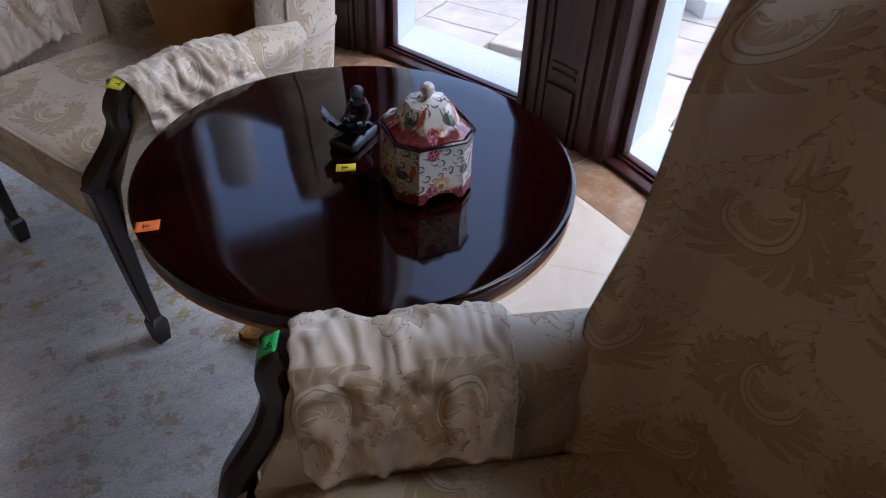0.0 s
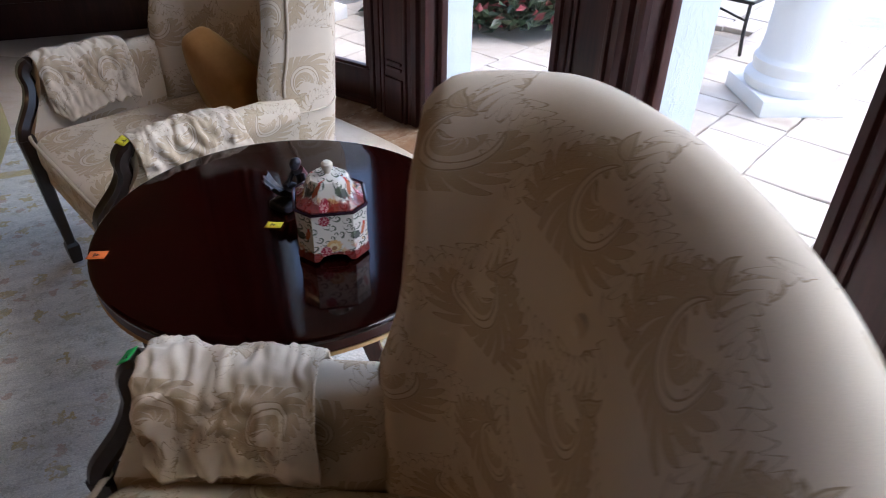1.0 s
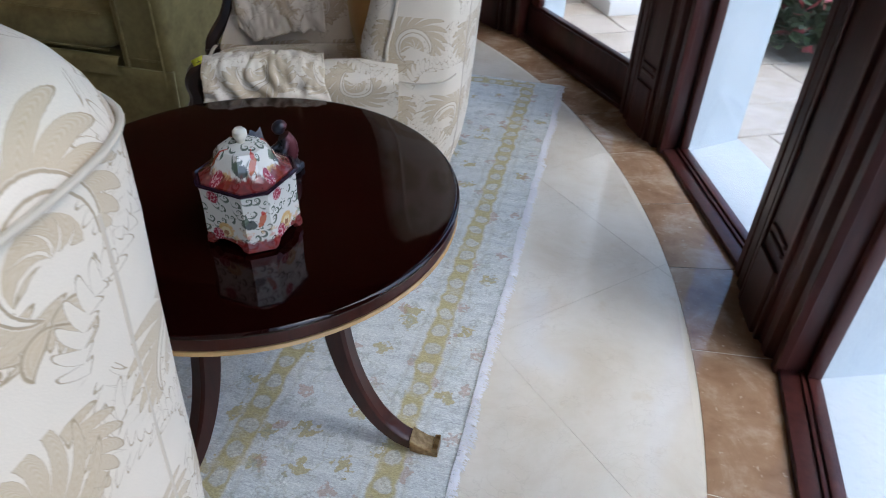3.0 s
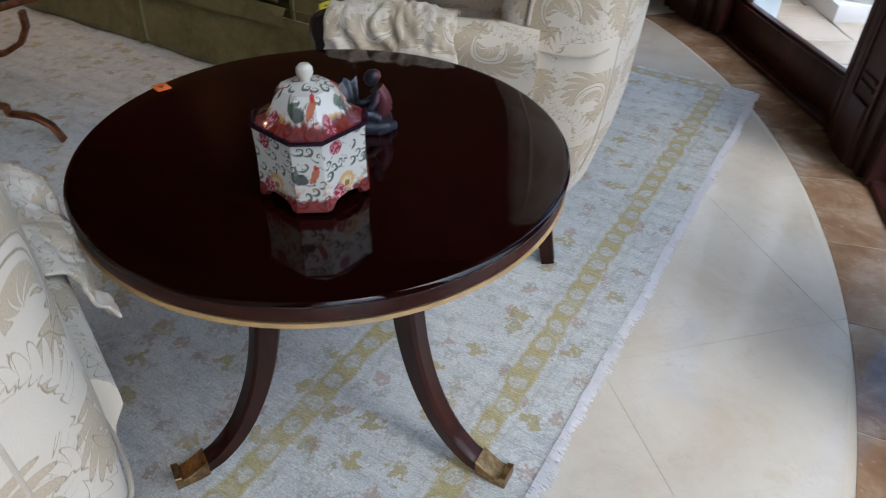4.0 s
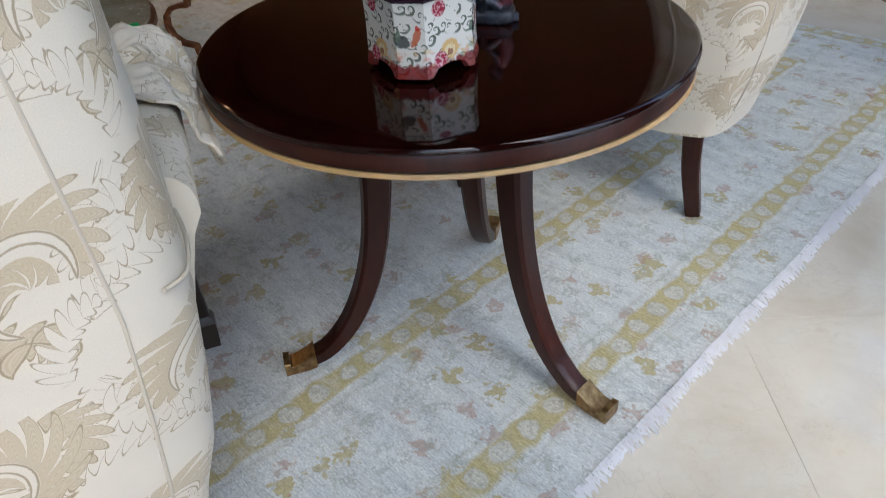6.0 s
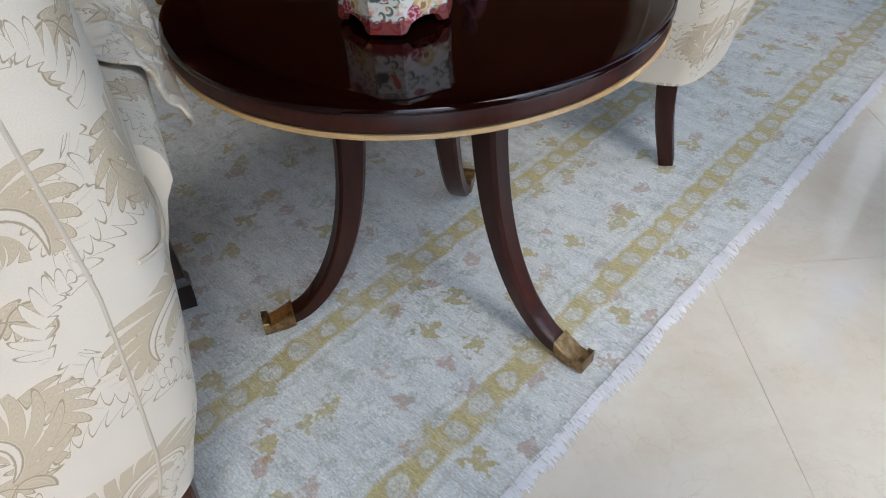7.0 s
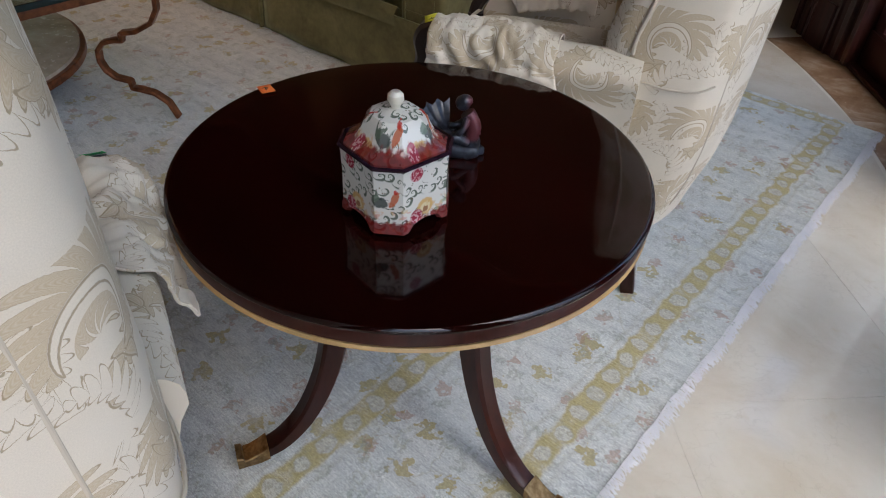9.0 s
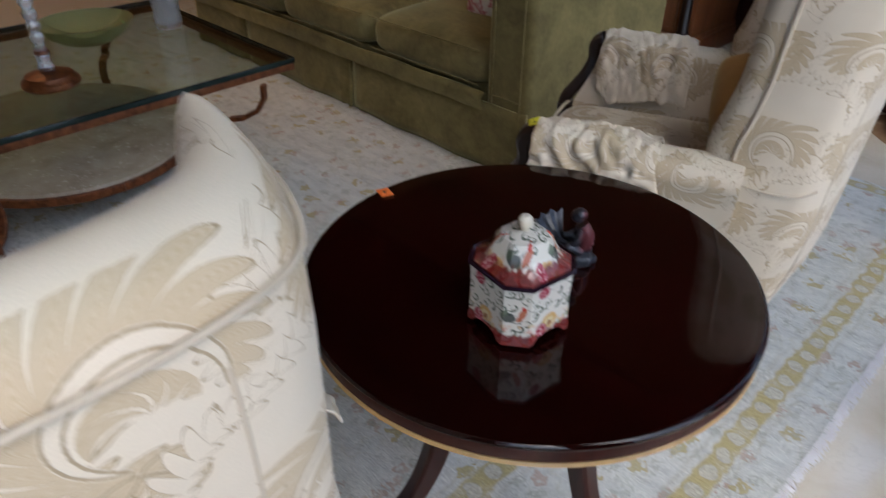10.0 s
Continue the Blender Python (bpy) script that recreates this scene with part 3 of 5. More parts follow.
def window(k, a0, a1, leaf):
    name = f"door_{k + 1}" if leaf else f"window_{k + 1}"
    w = empty(name)
    if leaf:
        tagged(w, "dark mahogany glazed door with a deep bottom rail", "door", kind="structure")
    else:
        tagged(w, "tall fixed window in a dark mahogany frame", "window", kind="structure")
    # angles run against the clock when seen from above, so the outer side lies to the right of p to q reversed
    q, p = chord(R_GLASS, a0, a1)
    d = (q - p).normalized()
    inn = Vector((d.y, -d.x, 0))
    if (Vector((CX, CY, 0)) - p).dot(inn) < 0:
        inn = -inn

    def bar(s0, s1, t0, t1, z0, z1, bevel=0.003):
        a, b = p + d * s0, p + d * s1
        pts = [a + inn * t0, b + inn * t0, b + inn * t1, a + inn * t1]
        return prism([(v.x, v.y) for v in pts], z0, z1, bevel)

    L = (q - p).length
    part("window_sill", bar(0, L, -0.02, 0.068, 0.0, 0.02), M_JOINERY, w, "dark wooden sill strip")
    low = 0.17 if leaf else 0.035
    side = 0.075 if leaf else 0.03
    part("bottom_rail", bar(0, L, -0.018, 0.012, 0.02, low), M_JOINERY, w)
    part("bottom_bead", bar(0, L, 0.012, 0.024, 0.02, low - 0.012 if leaf else 0.028), M_JOINERY, w)
    part("side_rail", bar(0, side, -0.018, 0.014, low, 3.8), M_JOINERY, w)
    part("side_rail", bar(L - side, L, -0.018, 0.014, low, 3.8), M_JOINERY, w)
    part("top_rail", bar(0, L, -0.018, 0.02, 3.8, 3.92), M_JOINERY, w)
    g = part("pane", bar(side - 0.005, L - side + 0.005, -0.006, 0.0, low - 0.004, 3.81, 0.0), M_GLASS, w, "clear glass", smooth=False)
    g.visible_shadow = False


for k, (a0, a1, leaf) in enumerate(BAY):
    window(k, a0, a1, leaf)


def bay_post(k, a0, a1):
    """A broad dark post between two windows, with stepped mouldings, and the white pier outside it."""
    post = tagged(empty(f"trim_post_{k + 1}"), "broad dark mahogany window post with stepped vertical mouldings", "window post", kind="structure")
    m = (a0 + a1) / 2
    half = (a1 - a0) / 2
    plan = [polar(3.475, a0 - 0.05), polar(3.40, a0 + 0.1), polar(3.40, a0 + half * 0.22), polar(3.385, a0 + half * 0.45), polar(3.372, m - half * 0.3), polar(3.372, m + half * 0.3), polar(3.385, a1 - half * 0.45), polar(3.40, a1 - half * 0.22), polar(3.40, a1 - 0.1), polar(3.475, a1 + 0.05)]
    part("core", prism([(p.x, p.y) for p in plan], 0, HIGH, 0.0), M_JOINERY, post, smooth=False)
    for f, r, wd in ((-0.9, 3.398, 0.09), (-0.62, 3.388, 0.11), (-0.37, 3.376, 0.05), (0.37, 3.376, 0.05), (0.62, 3.388, 0.11), (0.9, 3.398, 0.09)):
        a = m + half * f
        da = half * wd
        pts = [polar(r + 0.01, a - da), polar(r - 0.011, a - da * 0.7), polar(r - 0.011, a + da * 0.7), polar(r + 0.01, a + da)]
        part("moulding", prism([(p.x, p.y) for p in pts], 0.0, HIGH - 0.01, 0.002), M_JOINERY, post, smooth=False)
    for z in (0.235, 0.262):
        pts = [polar(3.374, m - half * 0.26), polar(3.364, m - half * 0.24), polar(3.364, m + half * 0.24), polar(3.374, m + half * 0.26)]
        part("fillet", prism([(p.x, p.y) for p in pts], z, z + 0.014, 0.003), M_JOINERY, post, smooth=False)
    pts = [polar(3.372, m - half * 0.3), polar(3.36, m - half * 0.28), polar(3.36, m + half * 0.28), polar(3.372, m + half * 0.3)]
    part("plinth", prism([(p.x, p.y) for p in pts], 0, 0.2, 0.003), M_JOINERY, post, smooth=False)
    pier = [polar(3.478, a0 + 0.05), polar(R_OUT, a0 + 1.2), polar(R_OUT, a1 + 0.1), polar(3.478, a1 - 0.05)]
    tagged(finish(f"wall_pier_{k + 1}", prism([(p.x, p.y) for p in pier], -0.03, HIGH + 0.2), M_STUCCO, smooth=False), "white textured stucco pier outside the windows", "wall", kind="structure")


gaps = [(BAY[i][1], BAY[i + 1][0]) for i in range(len(BAY) - 1)] + [(44.5, 52.0), (-34.3, -26.9)]
for k, (a0, a1) in enumerate(gaps):
    bay_post(k, a0, a1)
lintel = [polar(3.36, a) for a in np.linspace(-80, 52, 50)] + [polar(3.76, a) for a in np.linspace(52, -80, 50)]
structure("wall_lintel", prism([(p.x, p.y) for p in lintel], 3.92, HIGH + 0.1), M_WALL, "curved wall band above the windows", "wall")
# solid wall out of view, added to keep southern light off the chairs
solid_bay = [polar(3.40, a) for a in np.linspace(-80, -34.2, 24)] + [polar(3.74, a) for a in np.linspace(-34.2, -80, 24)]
structure("wall_bay", prism([(p.x, p.y) for p in solid_bay], -0.03, HIGH), M_DIMWALL, "unseen dark brown curved wall added to block side light", "wall")
# white kerb band outside the glass
kerb = [polar(3.47, a) for a in np.linspace(-80, 52, 60)] + [polar(R_BAND, a) for a in np.linspace(52, -80, 60)]
structure("wall_kerb", prism([(p.x, p.y) for p in kerb], -0.1, 0.0), M_STUCCO, "low white stucco kerb along the windows", "kerb")

# ---------------------------------------------------------------- outside
structure("ground", prism([(-60, -60), (80, -60), (80, 80), (-60, 80)], -0.4, -0.07), M_SOIL, "dark joints and ground between the terrace stones", "ground")


def column(m):
    c = empty("column", m)
    tagged(c, "white round cast-stone column on a square plinth", "column")
    part("plinth", box(-0.215, -0.215, -0.035, 0.215, 0.215, 0.05, 0.004), M_WHITE, c)
    prof = [(0.2, 0.05), (0.212, 0.07), (0.214, 0.1), (0.2, 0.122), (0.186, 0.13), (0.186, 0.15), (0.192, 0.17), (0.192, 0.19), (0.178, 0.205), (0.172, 0.215), (0.172, 0.24), (0.166, 0.26), (0.163, 0.4), (0.16, 1.4), (0.14, 2.9)]
    part("shaft", lathe(prof, 48), M_WHITE, c)
    return c


column(pose(2.69, 1.36, 0, 0, 0, -17.5))
c2 = column(pose(0.62, 3.45, 0, 0, 0, 30))

# ---------------------------------------------------------------- the rug
def rug_edge(y):
    """How far the rug's worn long edge strays from a straight line."""
    return 0.008 * noise.noise((0, y * 4, 1)) + 0.004 * noise.noise((0, y * 17, 5))


def rug():
    r = tagged(empty("rug"), "pale blue wool rug with faded gold bands and white fringe", "rug")
    bm = bmesh.new()
    x0, x1, y0, y1 = -4.2, 0.39, -3.0, 2.0
    nx, ny = 92, 200
    rows = []
    for i in range(nx + 1):
        x = x0 + (x1 - x0) * i / nx
        row = []
        for j in range(ny + 1):
            y = y0 + (y1 - y0) * j / ny
            edge = min(x1 - x, y1 - y)
            z = 0.011 + 0.0012 * noise.noise((x * 3, y * 3, 0)) + (0.003 * noise.noise((x * 9, y * 9, 3)) if edge < 0.12 else 0)
            row.append((x + rug_edge(y) * max(0.0, 1 - edge / 0.15) * (x1 - x < 0.15), y, z))
        rows.append(row)
    part("rug_surface", grid(rows), M_RUG, r)
    part("backing", box(x0, y0, 0.0005, x1 - 0.014, y1 - 0.004, 0.0075), M_FRINGE, r)
    rnd = random.Random(5)
    verts, faces = [], []
    y = y0
    while y < y1:
        n = 4
        length = 0.008 + 0.020 * rnd.random() ** 1.5 * (0.7 + 0.6 * noise.noise((y * 9, 0, 0)))
        dy, wid = rnd.uniform(-0.010, 0.010), rnd.uniform(0.0008, 0.0016)
        top = rnd.uniform(0.006, 0.012)
        b = len(verts)
        for s in range(n + 1):
            t = s / n
            xx = x1 + rug_edge(y) - 0.006 + (length + 0.006) * t
            zz = top * (1 - t) ** 0.7 + 0.002 + 0.003 * math.sin(t * 3.1) * rnd.random()
            yy = y + dy * t * t
            verts += [(xx, yy - wid, zz), (xx, yy, zz + wid * 1.4), (xx, yy + wid, zz)]
        for s in range(n):
            for q in range(2):
                a = b + s * 3 + q
                faces.append((a, a + 3, a + 4, a + 1))
        y += rnd.uniform(0.0007, 0.0017)
    me = bpy.data.meshes.new("fringe")
    me.from_pydata(verts, [], faces)
    me.materials.append(M_FRINGE)
    ob = new("fringe", me)
    ob.parent = r
    tagged(ob, "short tangled white cotton fringe", kind="stuff")


rug()


# ---------------------------------------------------------------- round table
TABLE_H, TABLE_R = 0.61, 0.3557


def round_table():
    t = tagged(empty("round_table"), "round polished mahogany side table on three splayed legs with brass toes", "table")
    h, r = TABLE_H, TABLE_R
    top = lathe([(0.0, h - 0.010), (r - 0.006, h - 0.010), (r - 0.001, h - 0.009), (r, h - 0.006), (r - 0.001, h - 0.003), (r - 0.004, h - 0.0005), (r - 0.008, h), (r - 0.05, h), (0.0, h)], 96)
    part("tabletop", top, M_TABLE, t, "dark mahogany top with a soft polish", angle=50)
    part("rim_groove", lathe([(r - 0.03, h - 0.035), (r - 0.008, h - 0.035), (r - 0.008, h - 0.032), (r - 0.03, h - 0.032)], 96), M_DARKWOOD, t)
    part("apron", lathe([(0.0, h - 0.032), (r - 0.006, h - 0.032), (r - 0.003, h - 0.030), (r - 0.003, h - 0.013), (r - 0.005, h - 0.010), (0.0, h - 0.010)], 96), M_LEGWOOD, t, angle=50)
    part("edge_band", lathe([(r - 0.03, h - 0.0425), (r - 0.006, h - 0.0425), (r - 0.002, h - 0.039), (r - 0.005, h - 0.035), (r - 0.03, h - 0.035)], 96), M_GILTEDGE, t, "thin gilt wooden band")
    for ang in (1.8, 121.5, -118.0):
        rt = lambda rad, z: (rad * math.cos(radians(ang)), rad * math.sin(radians(ang)), z)
        prof = [(0.127, 0.565), (0.128, 0.46), (0.132, 0.37), (0.145, 0.27), (0.170, 0.178), (0.209, 0.098), (0.256, 0.047), (0.298, 0.028)]
        path = spline([rt(a, b) for a, b in prof], 26)
        sc = [(1.0 - 0.24 * i / 25, 1.0 - 0.54 * i / 25) for i in range(26)]
        side = (-math.sin(radians(ang)), math.cos(radians(ang)), 0)
        rows = []
        for i, p in enumerate(path):
            tan = (path[min(i + 1, 25)] - path[max(i - 1, 0)]).normalized()
            s = Vector(side)
            u = s.cross(tan).normalized()
            rows.append([p + s * a * sc[i][0] + u * b * sc[i][1] for a, b in rect(0.046, 0.055, 0.007)])
        leg = part("leg", grid(rows, loop_v=True, cap=True), M_LEGWOOD, t)
        # brass toe cap
        toe = [rt(0.286, 0.034), rt(0.300, 0.0275), rt(0.318, 0.0225), rt(0.332, 0.0215), rt(0.334, 0.0255), rt(0.345, 0.0265)]
        rows = []
        path = [Vector(p) for p in toe]
        hs = [0.036, 0.030, 0.022, 0.019, 0.028, 0.030]
        for p, hh in zip(path, hs):
            rows.append([p + Vector(side) * a + Vector((0, 0, b)) for a, b in rect(0.039, hh, 0.002)])
        part("toe_cap", grid(rows, loop_v=True, cap=True), M_BRASS, leg, "worn brass toe cap", angle=30)
    return t


round_table()


# ---------------------------------------------------------------- armchairs
def back_plan(u):
    """Plan of the chair back's outside, from its right front edge (u=0) round to the left (u=1)."""
    pts = [(0.338, -0.470), (0.364, -0.545), (0.351, -0.602), (0.286, -0.648), (0.17, -0.690), (0.0, -0.712), (-0.17, -0.690), (-0.286, -0.648), (-0.351, -0.602), (-0.364, -0.545), (-0.338, -0.470)]
    return pts


BACK_CURVE = spline([(x, y, 0) for x, y in back_plan(0)], 81)


def wing_front(z):
    return interp(z, [0.25, 0.5, 0.62, 0.67, 0.72, 0.8, 0.95, 1.04, 1.09], [-0.40, -0.40, -0.392, -0.392, -0.411, -0.428, -0.436, -0.453, -0.484])


def tuck(z):
    return interp(z, [0.25, 0.28, 0.32, 0.38, 0.48, 0.6, 0.9, 1.09], [0.80, 0.84, 0.88, 0.92, 0.96, 1.0, 1.0, 0.90])


def rake(z):
    return interp(z, [0.25, 0.45, 0.6, 0.85, 1.09], [0.0, 0.0, 0.010, -0.009, -0.042])


def outer(u, z, off=0.0):
    """A point of the back's outside at height z, off metres to its inside."""
    i = min(max(u, 0.0), 1.0) * 80
    a = min(int(i), 79)
    p = BACK_CURVE[a].lerp(BACK_CURVE[a + 1], i - a)
    t = (BACK_CURVE[min(a + 2, 80)] - BACK_CURVE[max(a - 1, 0)]).normalized()
    n = Vector((-t.y, t.x, 0))
    if n.dot(Vector((0, -0.42, 0)) - p) < 0:
        n = -n
    q = p + n * off
    s = tuck(z)
    x, y = q.x * (s if z < 0.6 else interp(z, [0.6, 0.95, 1.09], [1.0, 0.995, 0.975])), -0.36 + (q.y + 0.36) * s if z < 0.6 else q.y
    if z >= 0.6:
        y = q.y
    # the wings' front edge follows its own line, the back leans
    w = max(0.0, 1.0 - min(u, 1 - u) / 0.16)
    y += (wing_front(z) + 0.470) * w + rake(z) * (1 - w)
    return Vector((x, y, z))


# plan of the back's padded inside, point for point beside the outside
INNER_CURVE = spline([(x, y, 0) for x, y in [(0.296, -0.470), (0.286, -0.490), (0.262, -0.514), (0.214, -0.548), (0.13, -0.585), (0.0, -0.604), (-0.13, -0.585), (-0.214, -0.548), (-0.262, -0.514), (-0.286, -0.490), (-0.296, -0.470)]], 81)


def inner(u, z):
    """A point of the back's inside at height z."""
    i = min(max(u, 0.0), 1.0) * 80
    a = min(int(i), 79)
    q = INNER_CURVE[a].lerp(INNER_CURVE[a + 1], i - a)
    x = q.x * interp(z, [0.25, 0.6, 0.95, 1.09], [0.9, 1.0, 0.995, 0.975])
    w = max(0.0, 1.0 - min(u, 1 - u) / 0.16)
    e = min(u, 1 - u)
    puff = 0.016 * math.sin(math.pi * min(1, max(0, (z - 0.4) / 0.6))) * min(1, e / 0.4)
    return Vector((x, q.y + puff + (wing_front(z) + 0.470) * w + rake(z) * (1 - w) - 0.006 * (1 - w) * interp(z, [0.7, 0.9, 1.05], [0.0, 0.4, 1.0]), z))


def shell(u, z, f, ease):
    """Between the outside (f=0) and the inside (f=1), closing up towards the wing's edge."""
    return outer(u, z).lerp(inner(u, z), 0.5 + (f - 0.5) * ease)


def chair_back():
    """The padded shell: outside, rolled top, inside."""
    rows = []
    nu = 90
    for i in range(nu + 1):
        u = i / nu
        e = min(u, 1 - u)
        ease = math.sqrt(max(0.0, 1 - (1 - min(1.0, e / 0.035)) ** 2))
        ring = []
        top = 1.079 - 0.015 * (1 - ease)
        # outside, from the bottom up
        for z in (0.222, 0.28, 0.36, 0.44, 0.54, 0.66, 0.78, 0.88, 0.96, 1.02):
            ring.append(shell(u, z, 0.0, ease))
        # over the rim and down the long soft slope of the padding
        for f, z in ((0.03, 1.036), (0.10, 1.053), (0.19, 1.065), (0.30, 1.072), (0.42, 1.074), (0.55, 1.069), (0.68, 1.054), (0.79, 1.029), (0.88, 0.993), (0.95, 0.945), (0.99, 0.885)):
            ring.append(shell(u, z - (1.079 - top) * interp(z, [0.9, 1.05], [0.0, 1.0]), f, ease))
        for z in (0.83, 0.76, 0.68, 0.6, 0.5, 0.42):
            ring.append(shell(u, z, 1.0, ease))
        rows.append(ring)
    bm = grid(rows)
    # cloth laid without stretch: lengths along each line round the plan, counted from the middle
    nv = len(rows[0])
    along = []
    for j in range(nv):
        run = [0.0]
        for i in range(nu):
            run.append(run[-1] + (rows[i + 1][j] - rows[i][j]).length)
        along.append([r - run[nu // 2] for r in run])
    lay = bm.loops.layers.uv[0]
    bm.verts.index_update()
    for face in bm.faces:
        for loop in face.loops:
            i, j = divmod(loop.vert.index, nv)
            loop[lay].uv.x = along[j][i]
    return bm


def arm_section(y, side):
    """Cross-section of the padded arm at depth y."""
    f = interp(y, [-0.47, -0.3, -0.1, -0.02], [0.0, 0.25, 0.8, 1.0])
    top = 0.635 - 0.003 * f
    cx = 0.335
    w = 0.046
    low = interp(y, [-0.47, -0.2, 0.02], [0.262, 0.285, 0.305])
    pts = [(cx - 0.055, low), (cx - 0.045, 0.45), (cx - 0.042, 0.56), (cx - w, 0.585)]
    for a in range(0, 9):
        ang = math.pi * (1 - a / 8)
        pts.append((cx + w * math.cos(ang), top - 0.036 + 0.036 * math.sin(ang)))
    pts += [(cx + w, 0.582), (cx + 0.034, 0.56), (cx + 0.026, 0.53), (cx + 0.02, 0.45), (cx + 0.006, 0.36), (cx - 0.012, low)]
    shift = interp(y, [-0.47, -0.2, 0.02], [0.0, -0.004, -0.03])
    rear = interp(y, [-0.47, -0.25], [1.0, 0.0])
    slim = lambda x, z: rear * interp(z, [0.26, 0.36, 0.52], [0.075, 0.045, 0.0]) if x > 0.3 else -0.036 * interp(y, [-0.47, -0.37], [1.0, 0.0])
    return [Vector((side * (x - slim(x, z) + shift * min(1, (0.66 - z) / 0.25)), y + front_pull(z, y), z)) for x, z in pts]


def front_pull(z, y):
    """The arm's front edge comes forward as it goes down."""
    f = max(0.0, (y + 0.3) / 0.23)
    return f * interp(z, [0.28, 0.4, 0.47, 0.56, 0.66], [0.075, 0.075, 0.07, 0.02, 0.0])


def arm(side):
    rows = []
    for i in range(20):
        y = -0.47 + (0.40) * i / 19
        rows.append(arm_section(y, side))
    return grid(rows, loop_v=True, cap=True)


def arm_cover(side, seed):
    """A loose crumpled cloth over the arm, its rear outer corner hanging in a point."""
    rows = []
    n, m, turn = 84, 16, 26
    cx, w, top = 0.335, 0.050, 0.598
    for i in range(n + 1):
        s = i / n
        rear = max(0.0, 1 - s / 0.22)
        front = max(0.0, (s - 0.86) / 0.14)
        drop_out = 0.070 + 0.012 * math.sin(s * 9 + seed) - 0.026 * rear - 0.02 * front
        drop_in = 0.112 + 0.012 * math.sin(s * 5 + 2 * seed) - 0.03 * front
        pts = []
        for j in range(m):
            t = j / m
            pts.append((cx - w - 0.006 - 0.012 * (1 - t), top - drop_in * (1 - t)))
        for a in range(turn + 1):
            ang = math.pi * (1 - a / turn)
            pts.append((cx + w * math.cos(ang), top + 0.040 * math.sin(ang)))
        for j in range(1, m + 1):
            t = j / m
            pts.append((cx + w + 0.012 * t + 0.006 * rear * t, top - drop_out * t))
        row = []
        for j, (x, z) in enumerate(pts):
            q = j / (len(pts) - 1)
            y = -0.312 + 0.250 * s - 0.02 * rear * max(0.0, (q - 0.7) / 0.3)
            big = noise.noise((y * 17 + seed * 7, q * 3.2, seed))
            fold = 1 - abs(noise.noise((y * 20 + 5 * q + seed, q * 5.5 - y * 7, seed + 8))) * 2.6
            crease = 1 - abs(noise.noise((y * 46 - 6 * q, q * 9 + y * 16, seed + 3))) * 2.2
            wr = 0.006 * big + 0.0100 * max(fold, -0.3) + 0.0042 * max(crease, -0.4)
            hold = min(1.0, 0.35 + s / 0.2) * min(1.0, 0.5 + (1 - s) / 0.1)
            nrm = Vector((x - cx, 0, z - 0.575)).normalized()
            v = Vector((x, y, z)) + nrm * (wr * hold + 0.004)
            v.y += 0.004 * fold * (1 - abs(q - 0.5))
            row.append((side * v.x, v.y, v.z))
        rows.append(row)
    return grid(rows)


def solid(ob, t=0.004, offset=1.0):
    md = ob.modifiers.new("thickness", "SOLIDIFY")
    md.thickness, md.offset = t, offset
    return ob


def cushion(w, d, h, puff=0.02, nx=26, ny=26):
    """A pillow-like box: a closed surface with crowned faces and soft edges."""
    rows = []
    for i in range(nx + 1):
        a = -math.pi / 2 + math.pi * i / nx
        ring = []
        ca, sa = math.cos(a), math.sin(a)
        for j in range(ny * 2):
            b = 2 * math.pi * j / (ny * 2)
            e1, e2 = 0.28, 0.25
            sg = lambda v, p: math.copysign(abs(v) ** p, v)
            x = w / 2 * sg(ca, e1) * sg(math.cos(b), e2)
            y = d / 2 * sg(ca, e1) * sg(math.sin(b), e2)
            z = h / 2 * sg(sa, 0.55)
            z *= 1 + puff / h * 2 * (1 - (2 * x / w) ** 2) * (1 - (2 * y / d) ** 2)
            ring.append(Vector((x, y, z)))
        rows.append(ring)
    return grid(rows, loop_v=True)


def box_uv(ob, s=1.0):
    """Texture coordinates in metres from the main direction of each face."""
    me = ob.data
    lay = me.uv_layers[0] if me.uv_layers else me.uv_layers.new(name="UVMap")
    for p in me.polygons:
        n = p.normal
        for li in p.loop_indices:
            co = me.vertices[me.loops[li].vertex_index].co
            if abs(n.z) >= max(abs(n.x), abs(n.y)):
                uv = (co.x, co.y)
            elif abs(n.x) > abs(n.y):
                uv = (co.y + 3.3, co.z)
            else:
                uv = (co.x + 7.1, co.z)
            lay.data[li].uv = (uv[0] * s, uv[1] * s)
    return ob


def tube(path, r=0.004, n=8):
    return sweep(path, disc(r, n), up=(0.13, 0.2, 0.97))


